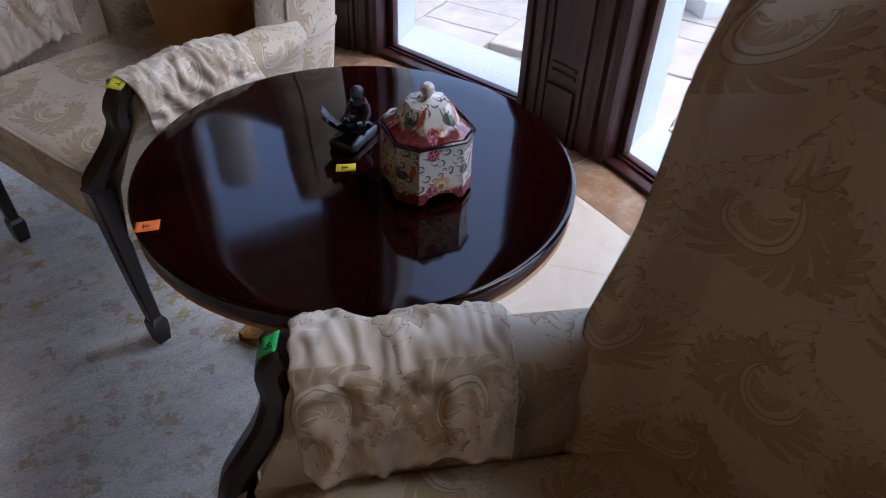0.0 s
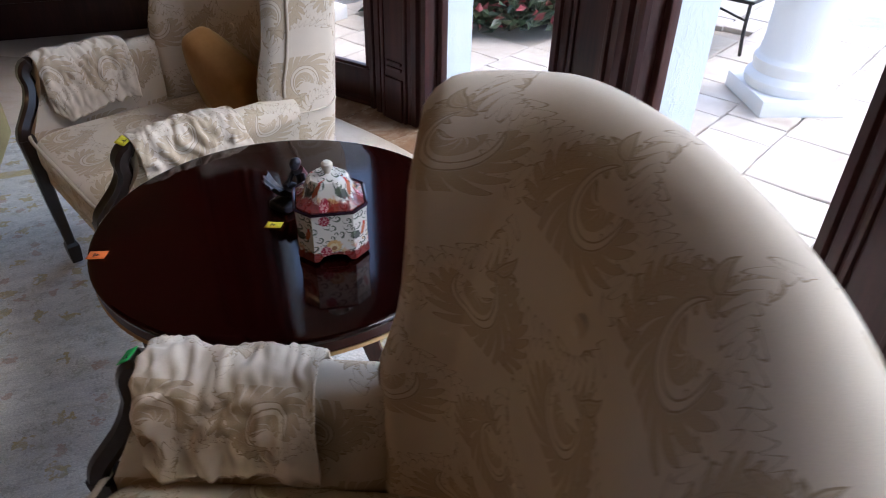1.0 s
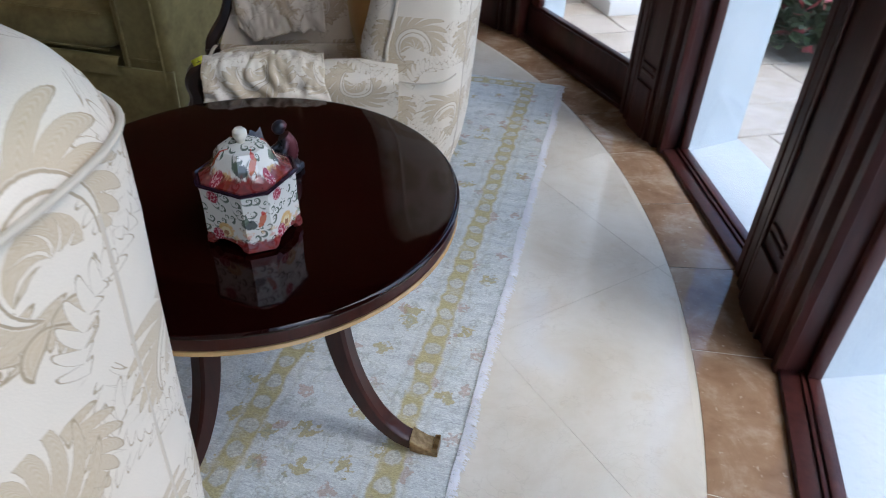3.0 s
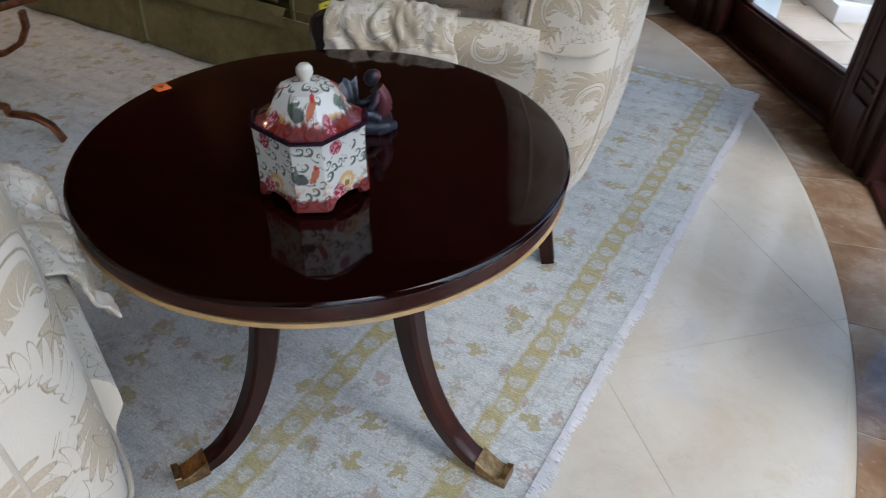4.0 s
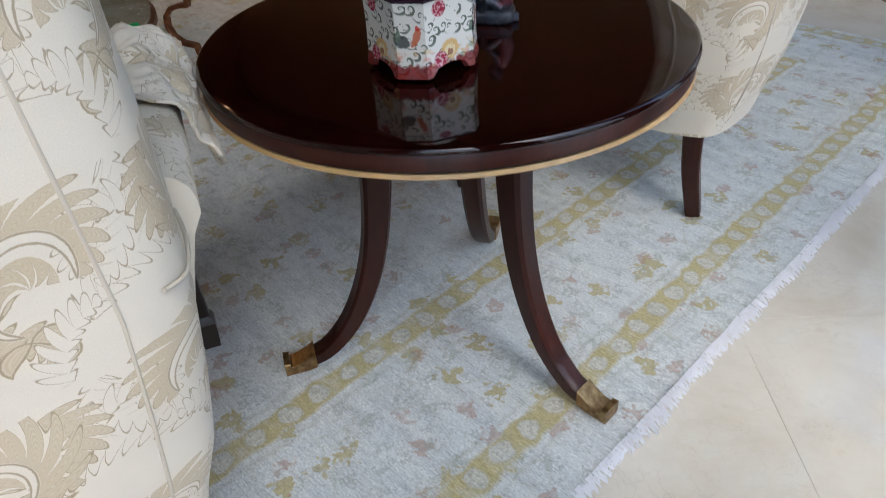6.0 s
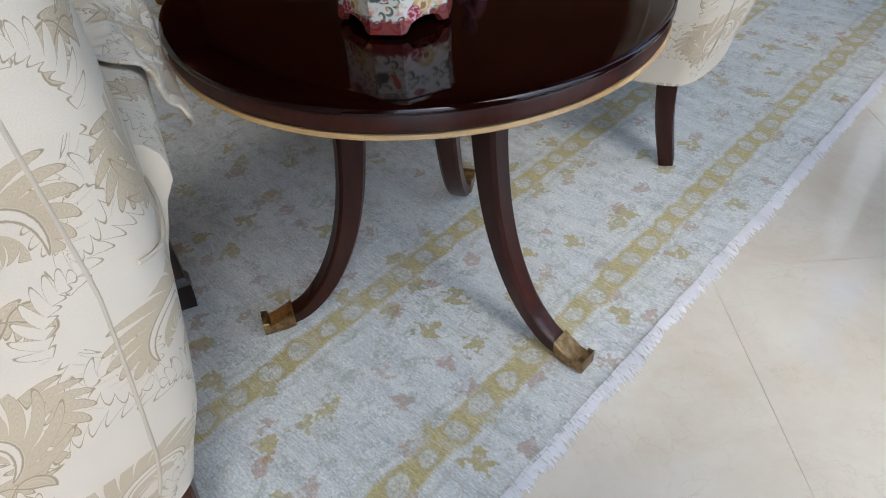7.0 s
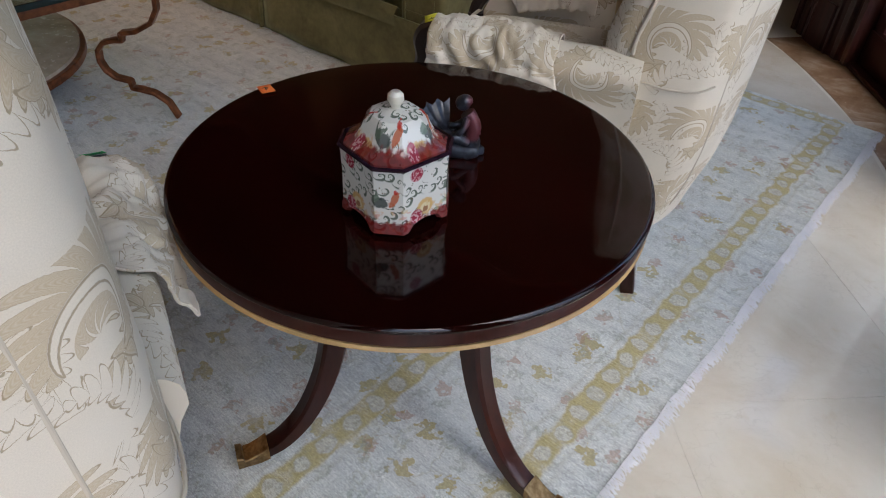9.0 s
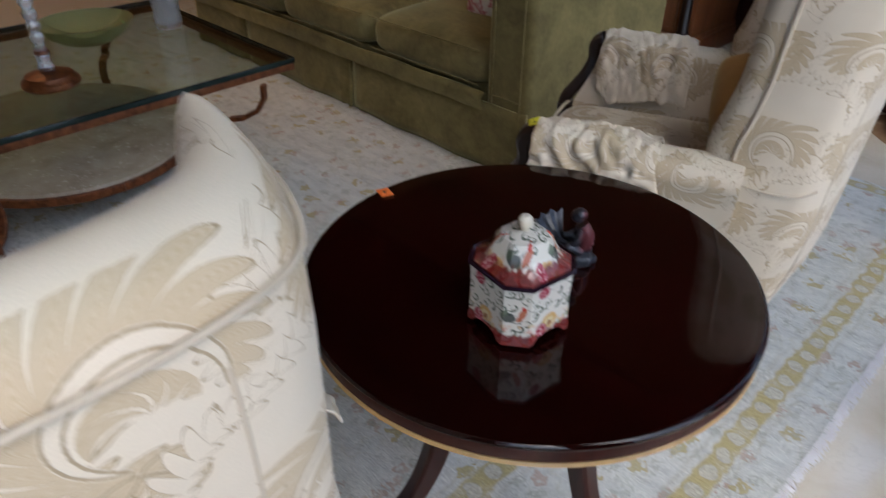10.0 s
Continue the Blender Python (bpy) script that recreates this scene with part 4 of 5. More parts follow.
def armchair(m, label, seed):
    ch = tagged(empty("armchair", m), label, "armchair", group="pair of armchairs")
    bk = part("backrest", chair_back(), M_FABRIC, ch, angle=70)
    # piping along the wing's front edge and round the outside
    for side in (1, -1):
        u = 0.045 if side > 0 else 0.955
        path = [outer(u, z, -0.001) for z in np.linspace(0.64, 1.0, 20)]
        part("piping", tube(path, 0.0042), M_PIPING, bk)
        u = 0.27 if side > 0 else 0.73
        path = [outer(u, z, 0.001) for z in np.linspace(0.28, 1.0, 24)]
        part("piping", tube(path, 0.0022), M_PIPING, bk)
        # seam where the back meets the arm
        path = [outer((0.02 + 0.2 * t) if side > 0 else 1 - (0.02 + 0.2 * t), 0.6 - 0.012 * math.sin(3.1 * t), -0.0012) for t in np.linspace(0, 1, 16)]
        part("seam", tube(path, 0.0022), M_PIPING, bk)
    part("rim_piping", tube([outer(u, 1.03, -0.001) for u in np.linspace(0.06, 0.94, 60)], 0.0026), M_PIPING, bk)
    for bx, bz in ((-0.16, 0.92), (0.16, 0.92), (0.0, 0.80), (-0.16, 0.68), (0.16, 0.68)):
        u = 0.5 - bx / 0.36 * 0.21
        p = inner(u, bz) - Vector((0, 0.004, 0))
        b = lathe([(0.0, 0.007), (0.008, 0.006), (0.012, 0.002), (0.012, -0.006)], 16)
        d = (inner(u, bz) - outer(u, bz)).normalized()
        part("button", shifted(b, Matrix.Translation(p) @ d.to_track_quat("Z", "Y").to_matrix().to_4x4()), M_FABRIC, bk)
    for side in (1, -1):
        a = part("arm", arm(side), M_FABRIC, ch, angle=60)
        cv = part("arm_cover", arm_cover(side, seed + (0.7 if side > 0 else 1.9)), M_FABRIC, ch, "loose crumpled arm cover in the same fabric", angle=80)
        solid(cv, 0.003)
        hem = [Vector(cv.data.vertices[i].co) + Vector((0, 0.002, 0.0015)) for i in range(59)]
        part("hem", tube(hem, 0.0022, 6), M_PIPING, cv)
        # the wooden arm front, sweeping down into the leg
        path = spline([(side * 0.340, -0.078, 0.618), (side * 0.341, -0.048, 0.623), (side * 0.338, -0.033, 0.600), (side * 0.330, -0.036, 0.565), (side * 0.316, -0.022, 0.525), (side * 0.303, 0.004, 0.487), (side * 0.292, 0.024, 0.458), (side * 0.288, 0.03, 0.43)], 24)
        part("arm_post", sweep(path, rect(0.042, 0.034, 0.008), up=(0, 1, 0.2)), M_DARKWOOD, ch, "dark wooden arm front")
        leg = [(side * 0.288, 0.024, 0.44), (side * 0.289, 0.02, 0.36), (side * 0.292, 0.012, 0.2), (side * 0.297, 0.003, 0.07)]
        path = spline(leg, 14)
        sc = [(1 - 0.42 * i / 13, 1 - 0.42 * i / 13) for i in range(14)]
        lg = part("front_leg", sweep(path, rect(0.046, 0.046, 0.006), up=(0, 1, 0), scale=sc), M_DARKWOOD, ch, "tapered dark wooden leg")
        foot = [(0.017, 0.078), (0.022, 0.07), (0.026, 0.062), (0.0255, 0.04), (0.021, 0.002), (0.0, 0.002)]
        part("spade_foot", shifted(lathe([(r_, z_) for r_, z_ in foot[::-1]], 4), Matrix.Translation((side * 0.298, 0.002, 0.0)) @ Matrix.Rotation(radians(45), 4, "Z")), M_DARKWOOD, lg, smooth=False)
        path = spline([(side * 0.262, -0.520, 0.31), (side * 0.260, -0.522, 0.24), (side * 0.255, -0.530, 0.13), (side * 0.244, -0.553, 0.003)], 14)
        sc = [(1 - 0.34 * i / 13, 1 - 0.34 * i / 13) for i in range(14)]
        part("rear_leg", sweep(path, rect(0.05, 0.05, 0.004), up=(0, 1, 0), scale=sc), M_LEGWOOD, ch, "splayed dark wooden rear leg")
    # seat: sprung base, apron and cushion
    ap = part("seat_base", prism([(0.288, 0.005), (-0.288, 0.005), (-0.30, -0.3), (-0.27, -0.56), (0.27, -0.56), (0.30, -0.3)], 0.275, 0.40, 0.02), M_FABRIC, ch, angle=50)
    box_uv(ap)
    cu = part("seat", shifted(cushion(0.585, 0.60, 0.105, 0.02), pose(0, -0.275, 0.405)), M_FABRIC, ch, angle=70)
    box_uv(cu)
    path = [(x, 0.022 - 0.010 * (x / 0.29) ** 8, 0.447) for x in np.linspace(-0.286, 0.286, 30)]
    part("welt", tube(path, 0.005), M_PIPING, cu)
    return ch


LEFT = pose(-0.462, 0.657, 0.012, 0, 0, 202.3 - 90)
RIGHT = pose(-0.447, -0.638, 0.012, 0, 0, 156.5 - 90)
armchair(LEFT, "cream damask wing armchair with dark legs and an ochre cushion", 1.0)
armchair(RIGHT, "cream damask wing armchair with crumpled arm covers beside the table", 4.0)


def scatter_cushion(m, label, mat, size=(0.36, 0.36, 0.11)):
    c = finish("throw_cushion", cushion(*size, 0.03), mat, angle=80)
    c.matrix_world = m
    return tagged(c, label, "cushion")


scatter_cushion(LEFT @ pose(-0.02, -0.475, 0.545, 70, 0, 0) @ pose(0, 0, 0, 0, 0, 20), "ochre velvet cushion leaning in the armchair", M_CUSHION, (0.30, 0.30, 0.10))
scatter_cushion(RIGHT @ pose(-0.09, -0.52, 0.565, 72, 0, 0) @ pose(0, 0, 0, 0, 0, 20), "ochre velvet cushion leaning in the armchair", M_CUSHION, (0.30, 0.30, 0.10))


# ---------------------------------------------------------------- things on the round table
def jar_mat():
    """Glazed white ware with painted scrolls, birds and a red border."""
    k = Mat("painted_porcelain", 0.12)
    v = k.coord()
    x, y, z = k.xyz(v)
    ang = k.math("ARCTAN2", y, x)
    top = k.math("GREATER_THAN", z, 0.1)
    side = k.math("SUBTRACT", 1.0, top)
    p = k.vec(k.math("ADD", k.math("MULTIPLY", k.math("MULTIPLY", ang, 0.066), side), k.math("MULTIPLY", x, top)), k.math("ADD", k.math("MULTIPLY", z, side), k.math("MULTIPLY", k.math("ADD", y, 0.3), top)), 0.0)
    wob = k.node("TexNoise", Vector=p, Scale=60.0, Detail=2.0)
    p = k.vmath("ADD", p, k.vmath("SCALE", k.vmath("SUBTRACT", wob.outputs["Color"], (0.5, 0.5, 0.5)), 0.006))

    def cells(scale, seed):
        vo = k.t.nodes.new("ShaderNodeTexVoronoi")
        vo.voronoi_dimensions = "2D"
        vo.inputs["Scale"].default_value = scale
        q = k.vmath("ADD", p, (seed, seed * 0.37, 0))
        k.t.links.new(q, vo.inputs["Vector"])
        d = k.vmath("SUBTRACT", q, vo.outputs["Position"])
        return vo, d

    vo, d = cells(62.0, 1.7)
    dx, dy, _ = k.xyz(d)
    r = k.math("MAXIMUM", k.vmath("LENGTH", k.vec(dx, dy, 0.0)), 0.0005)
    th = k.math("ARCTAN2", dy, dx)
    sp = k.math("SINE", k.math("ADD", th, k.math("MULTIPLY", k.math("LOGARITHM", r, 2.718), 3.2)))
    scroll = k.math("MULTIPLY", k.step(sp, 0.35, 0.6), k.math("SUBTRACT", 1.0, k.step(r, 0.007, 0.010)))
    sprig = k.step(k.noise(p, 42, 2), 0.40, 0.46)
    c = k.mix(k.math("MULTIPLY", k.math("MULTIPLY", scroll, sprig), 0.85), (0.60, 0.575, 0.505), (0.035, 0.06, 0.035))
    dots = k.node("TexVoronoi", Vector=p, Scale=170.0)
    dot = k.math("MULTIPLY", k.math("SUBTRACT", 1.0, k.step(dots.outputs["Distance"], 0.16, 0.26)), k.step(k.noise(p, 55, 1), 0.55, 0.6))
    c = k.mix(k.math("MULTIPLY", dot, 0.8), c, (0.12, 0.08, 0.04))
    # washes of rose, ochre and green low on each face
    wash = k.math("MULTIPLY", k.step(k.noise(p, 75, 3), 0.5, 0.6), k.math("MAXIMUM", k.math("SUBTRACT", 1.0, k.step(z, 0.036, 0.05)), k.math("MULTIPLY", k.step(z, 0.108, 0.112), k.math("SUBTRACT", 1.0, k.step(z, 0.120, 0.128)))))
    c = k.mix(k.math("MULTIPLY", wash, 0.7), c, k.ramp(k.noise(p, 50, 2), (0.4, (0.55, 0.26, 0.2)), (0.5, (0.55, 0.36, 0.14)), (0.62, (0.16, 0.22, 0.12))))

    def oval(mid, up, wide, tall, lean=0.0):
        a = k.math("DIVIDE", k.math("SUBTRACT", k.math("SUBTRACT", face, mid), k.math("MULTIPLY", k.math("SUBTRACT", zz, up), lean)), wide)
        b = k.math("DIVIDE", k.math("SUBTRACT", zz, up), tall)
        return k.vmath("LENGTH", k.vec(a, b, 0.0))

    # a cockerel on each narrow face and on the lid above it; a sun arch on each wide face
    jig = k.math("MULTIPLY", k.math("SUBTRACT", k.noise(v, 260, 2), 0.5), 0.008)
    turn4 = k.math("DIVIDE", ang, math.pi / 2)
    rad = k.vmath("LENGTH", k.vec(x, y, 0.0))
    zz = k.math("ADD", k.math("SUBTRACT", z, k.math("MULTIPLY", top, 0.0725)), jig)
    for shift, shapes in ((0.5, ((-0.010, 0.052, 0.011, 0.0085, 0.0, (0.035, 0.045, 0.04)), (-0.017, 0.058, 0.005, 0.007, 0.3, (0.10, 0.13, 0.09)), (0.007, 0.058, 0.0052, 0.0125, 0.35, (0.42, 0.10, 0.035)), (0.009, 0.069, 0.003, 0.004, 0.0, (0.45, 0.03, 0.02)))), (0.0, ((0.0, 0.036, 0.014, 0.013, 0.0, (0.55, 0.34, 0.12)), (0.0, 0.034, 0.009, 0.008, 0.0, (0.62, 0.52, 0.3)), (0.0, 0.032, 0.005, 0.005, 0.0, (0.25, 0.11, 0.05))))):
        face = k.math("ADD", k.math("MULTIPLY", k.math("SUBTRACT", k.math("FRACT", k.math("ADD", turn4, shift)), 0.5), k.math("MULTIPLY", rad, math.pi / 2)), jig)
        for mid, up, wide, tall, lean, tint in shapes:
            c = k.mix(k.math("MULTIPLY", k.math("SUBTRACT", 1.0, k.step(oval(mid, up, wide, tall, lean), 0.8, 1.05)), 0.9), c, tint)
    # red foot and lid border
    wz = k.math("ADD", z, k.math("MULTIPLY", k.math("SUBTRACT", k.noise(p, 120, 2), 0.5), 0.02))
    foot = k.math("SUBTRACT", 1.0, k.step(wz, 0.020, 0.026))
    lid = k.math("MULTIPLY", k.step(z, 0.0995, 0.1), k.math("SUBTRACT", 1.0, k.step(wz, 0.112, 0.120)))
    red = k.math("MAXIMUM", foot, lid)
    c = k.mix(k.math("MULTIPLY", red, 0.93), c, k.ramp(k.noise(p, 90, 3), (0.4, (0.11, 0.003, 0.005)), (0.7, (0.21, 0.009, 0.009))))
    # pink scroll medallions on the border
    u = k.math("SUBTRACT", k.math("FRACT", k.math("ADD", k.math("DIVIDE", ang, 1.5708), 0.145)), 0.5)
    for zc in (0.026, 0.088, 0.112):
        rr = k.vmath("LENGTH", k.vec(k.math("MULTIPLY", u, 0.105), k.math("SUBTRACT", z, zc), 0.0))
        m = k.math("SUBTRACT", 1.0, k.step(rr, 0.009, 0.011))
        ln = k.step(k.noise(p, 260, 1), 0.5, 0.55)
        c = k.mix(m, c, k.mix(ln, (0.28, 0.03, 0.05), (0.5, 0.27, 0.27)))
    k.color(c)
    k.bump(k.noise(v, 300, 2), 0.05, 0.0006)
    return k.m


M_JAR = jar_mat()
M_JARRIM = Mat("dark_glaze", 0.15, 0, (0.02, 0.008, 0.016)).m
M_KNOB = Mat("ivory_glaze", 0.2, 0, (0.6, 0.56, 0.45)).m


def ginger_jar():
    jar = tagged(empty("porcelain_jar", pose(0.066, -0.106, TABLE_H, 0, 0, -54)), "painted white and red porcelain jar with a lid", "jar")

    def ring(r, z, phi=15.0):
        out = []
        for q in range(4):
            for s in (-1, 1):
                a = radians(90 * q + s * phi)
                out.append((r * math.cos(a), r * math.sin(a), z))
        return out

    # walls with arched openings between the feet
    rows = [ring(0.064, 0.004), ring(0.0725, 0.006), ring(0.0725, 0.015), ring(0.0705, 0.02), ring(0.0705, 0.024), ring(0.0695, 0.06), ring(0.0705, 0.094), ring(0.072, 0.099)]
    n = 9
    fine = []
    for row in rows:
        out = []
        for i in range(8):
            a, b = Vector(row[i]), Vector(row[(i + 1) % 8])
            for s in range(n):
                t = s / n
                p = a.lerp(b, t)
                if i % 2 == 1 and p.z < 0.021:
                    lift = max(0.0, math.sin(math.pi * t)) ** 0.6 * 0.017
                    if 0.18 < t < 0.84:
                        p.z = max(p.z, 0.003 + lift)
                out.append(p)
        fine.append(out)
    bm = grid(fine, loop_v=True)
    part("body", bm, M_JAR, jar, angle=25)
    part("rim", grid([ring(0.0725, 0.0985), ring(0.0745, 0.100), ring(0.0745, 0.1025), ring(0.071, 0.104), ring(0.066, 0.101), ring(0.064, 0.094)], loop_v=True), M_JARRIM, jar, "dark glazed rim", angle=25)
    part("floor_plate", grid([ring(0.0645, 0.012), ring(0.02, 0.012)], loop_v=True, cap=True), M_JARRIM, jar)
    lid = part("lid", grid([ring(0.05, 0.098), ring(0.066, 0.1), ring(0.0665, 0.104), ring(0.060, 0.108, 16), ring(0.050, 0.115, 17), ring(0.044, 0.125, 18), ring(0.040, 0.135, 19), ring(0.033, 0.143, 20), ring(0.021, 0.147, 22), ring(0.008, 0.149, 22)], loop_v=True, cap=True), M_JAR, jar, "domed painted lid", angle=28)
    part("knob", lathe([(0.0, 0.146), (0.006, 0.147), (0.0062, 0.152), (0.0085, 0.155), (0.0105, 0.16), (0.0098, 0.166), (0.006, 0.17), (0.0, 0.171)], 20), M_KNOB, lid, "small ivory knob")
    return jar


ginger_jar()


def bronze_mat():
    k = Mat("dark_bronze", 0.32, 0.35)
    v = k.coord()
    x, y, z = k.xyz(v)
    back = k.step(k.math("ADD", x, k.math("MULTIPLY", k.noise(v, 60, 2), 0.01)), 0.012, 0.022)
    n = k.noise(v, 90, 4)
    c = k.mix(k.math("MULTIPLY", back, k.step(z, 0.022, 0.03)), k.ramp(n, (0.35, (0.012, 0.014, 0.018)), (0.7, (0.05, 0.055, 0.07))), (0.11, 0.028, 0.032))
    k.color(c)
    k.bump(n, 0.3, 0.001)
    return k.m


def figurine():
    """A small crouching figure beside an open leaf-shaped dish, cast in one piece."""
    bits = []

    def blob(p, r, s=(1, 1, 1)):
        b = bmesh.new()
        bmesh.ops.create_uvsphere(b, u_segments=16, v_segments=10, radius=r)
        for v in b.verts:
            v.co = Vector((p[0] + v.co.x * s[0], p[1] + v.co.y * s[1], p[2] + v.co.z * s[2]))
        bits.append(b)

    def limb(pts, r0, r1):
        path = spline(pts, 10)
        bits.append(sweep(path, disc(1.0, 10), up=(0.3, 0.2, 0.9), scale=[(r0 + (r1 - r0) * i / 9,) * 2 for i in range(10)]))

    # rough base
    base = cushion(0.088, 0.05, 0.02, 0.004, 14, 14)
    for v in base.verts:
        v.co += Vector((-0.012, 0.0, 0.010)) + Vector((0, 0, 0.003 * noise.noise(v.co * 70)))
        v.co.z = max(v.co.z, 0.0005)
    bits.append(base)
    bits.append(shifted(box(-0.019, -0.019, 0.0, 0.019, 0.019, 0.013, 0.003), pose(0.014, 0, 0.0, 0, 0, 40)))
    # body
    limb([(0.014, 0.0, 0.018), (0.02, 0.0, 0.035), (0.018, 0.0, 0.052), (0.010, 0.0, 0.066)], 0.0135, 0.0115)
    blob((0.003, 0.0, 0.081), 0.0108, (1.05, 0.92, 1.1))
    blob((0.006, 0.0, 0.085), 0.0102, (1.1, 1.05, 0.9))
    for s in (1, -1):
        limb([(0.012, s * 0.012, 0.062), (0.006, s * 0.019, 0.046), (-0.006, s * 0.016, 0.036), (-0.018, s * 0.010, 0.038)], 0.0058, 0.004)
        limb([(0.012, s * 0.011, 0.022), (-0.006, s * 0.019, 0.034), (-0.012, s * 0.017, 0.02), (-0.016, s * 0.014, 0.012)], 0.0085, 0.0055)
    # fan-shaped leaf dish
    rows = []
    for i in range(9):
        t = i / 8
        row = []
        for j in range(29):
            a = radians(100 + 160 * j / 28)
            pleat = 0.0035 * t * math.cos(j * math.pi / 2)
            rad = 0.008 + 0.05 * t + 0.003 * t * math.cos(j * math.pi / 2 + 1)
            up = 0.028 + 0.030 * t * t + pleat
            row.append((-0.014 + rad * math.cos(a) * 0.85, rad * math.sin(a) * 0.9, up))
        rows.append(row)
    lower = [[(x, y, z - 0.003) for x, y, z in row] for row in rows]
    bits.append(grid(rows))
    bits.append(grid(lower))
    limb([(-0.016, 0, 0.012), (-0.018, 0, 0.022), (-0.02, 0, 0.032)], 0.012, 0.008)
    bm = bmesh.new()
    ob = finish("figurine", join(*bits), bronze_mat(), angle=60)
    ob.matrix_world = pose(0.032, 0.066, TABLE_H, 0, 0, 33) @ Matrix.Scale(1.0, 4)
    return tagged(ob, "small dark bronze figurine beside a leaf-shaped dish", "figurine")


figurine()


def sticker(m, mat, label, w=0.032, h=0.021, marks=2):
    s = tagged(empty("sticky_note", m), label, "sticker")
    rows = [[(-w / 2 + w * i / 6, -h / 2 + h * j / 3, 0.0012 + 0.002 * (i / 6) ** 2) for j in range(4)] for i in range(7)]
    solid(part("paper", grid(rows), mat, s), 0.0003)
    for q in range(marks):
        part("ink_mark", box(-0.006 + 0.005 * q, -0.006 + 0.003 * (q % 2), 0.002, -0.0045 + 0.005 * q, 0.005 - 0.002 * q, 0.0026), M_INK, s)
    part("ink_mark", box(-0.007, -0.001, 0.002, 0.004, 0.0005, 0.0026), M_INK, s)
    return s


M_INK = Mat("ink", 0.6, 0, (0.02, 0.02, 0.02)).m
M_YELLOW = Mat("yellow_paper", 0.7, 0, (0.75, 0.70, 0.04)).m
M_ORANGE = Mat("orange_paper", 0.7, 0, (0.9, 0.2, 0.035)).m
M_GREEN = Mat("green_paper", 0.7, 0, (0.03, 0.55, 0.12)).m
sticker(pose(-0.027, -0.011, TABLE_H, 0, 0, -28), M_YELLOW, "small yellow paper note on the tabletop")
sticker(pose(-0.337, -0.010, TABLE_H, 0, 0, -20), M_ORANGE, "small orange paper note on the table's edge", 0.034, 0.024)
sticker(LEFT @ pose(-0.339, -0.050, 0.641, -18, 0, 20), M_YELLOW, "small yellow paper note on the chair's arm", 0.03, 0.026, 1)
sticker(RIGHT @ pose(0.339, -0.038, 0.636, -34, 0, -10), M_GREEN, "small green paper note on the chair's arm", 0.03, 0.026, 2)


# ---------------------------------------------------------------- sofa
def sofa():
    s = tagged(empty("sofa"), "long olive green velvet sofa with a pleated skirt", "sofa")
    X1, X0, Y = -0.87, -3.25, 1.085
    for x0, x1 in ((X1 - 0.20, X1), (X0, X0 + 0.20)):
        bm = box(x0, Y - 0.0, 0.03, x1, Y + 0.88, 0.72, 0.03, 4)
        part("arm", bm, M_VELVET, s, angle=60)
        part("arm_roll", shifted(cushion(0.215, 0.86, 0.09, 0.01), pose((x0 + x1) / 2, Y + 0.44, 0.70)), M_VELVET, s, angle=80)
    for edge in (X1 - 0.035, X1 - 0.165):
        part("welt", tube([(edge, Y - 0.004, z) for z in np.linspace(0.03, 0.69, 12)], 0.004), M_VELVET, s)
    part("welt", tube([(X1 - 0.035 - 0.13 * 0, Y - 0.004, 0.3), (X1 - 0.165, Y - 0.004, 0.3)], 0.003), M_VELVET, s)
    part("frame", box(X0 + 0.19, Y + 0.06, 0.05, X1 - 0.19, Y + 0.86, 0.30, 0.02), M_VELVET, s)
    part("back", box(X0 + 0.05, Y + 0.68, 0.05, X1 - 0.05, Y + 0.92, 0.88, 0.06, 4), M_VELVET, s, angle=60)
    # skirt with kick pleats
    cuts = [X0, X0 + 0.52, X0 + 1.38, X1 - 0.20 - 0.78, X1]
    for k, (a, b) in enumerate(zip(cuts, cuts[1:])):
        rows = []
        n = 40
        for i in range(n + 1):
            x = a + 0.004 + (b - a - 0.008) * i / n
            rows.append([(x, Y - 0.012 - 0.012 * (1 - t) - 0.006 * math.sin(x * 17 + k) * (1 - t) + 0.01 * (min(i, n - i) < 2), 0.016 + 0.25 * t) for t in np.linspace(0, 1, 8)])
        solid(part("skirt_panel", grid(rows), M_VELVET, s, angle=80), 0.012)
    rows = []
    for i in range(121):
        x = X0 + 0.01 + (X1 - 0.2 - X0) * i / 120
        rows.append([(x, Y - 0.03 + 0.05 * (1 - math.cos(a)) * 0.35 + 0.008 * noise.noise((x * 4, a, 0)), 0.262 + 0.042 * math.sin(a) + 0.008 * noise.noise((x * 3, 2, 0))) for a in np.linspace(-0.6, 2.4, 9)])
    part("seat_rail", grid(rows), M_VELVET, s, angle=80)
    w = (X1 - 0.2 - (X0 + 0.2)) / 3
    for k in range(3):
        x = X0 + 0.2 + w * (k + 0.5)
        part("seat_cushion", shifted(cushion(w - 0.006, 0.72, 0.16, 0.016, 30, 34), pose(x, Y + 0.345, 0.385, 1.5, 0, 0)), M_VELVET, s, angle=80)
        part("back_cushion", shifted(cushion(w - 0.01, 0.5, 0.17, 0.04), pose(x, Y + 0.62, 0.68, 76, 0, 0)), M_VELVET, s, angle=80)
        for dz in (0.448, 0.322):
            part("welt", tube([(x + t * (w - 0.05) / 2, Y - 0.012, dz) for t in np.linspace(-1, 1, 12)], 0.0035), M_VELVET, s)
    return s


sofa()


def print_mat():
    k = Mat("floral_print", 0.8)
    v = k.coord()
    c = k.ramp(k.noise(v, 18, 3, 0.6, 0.8), (0.42, (0.55, 0.5, 0.42)), (0.5, (0.35, 0.06, 0.07)), (0.6, (0.6, 0.55, 0.47)))
    k.color(c)
    return k.m


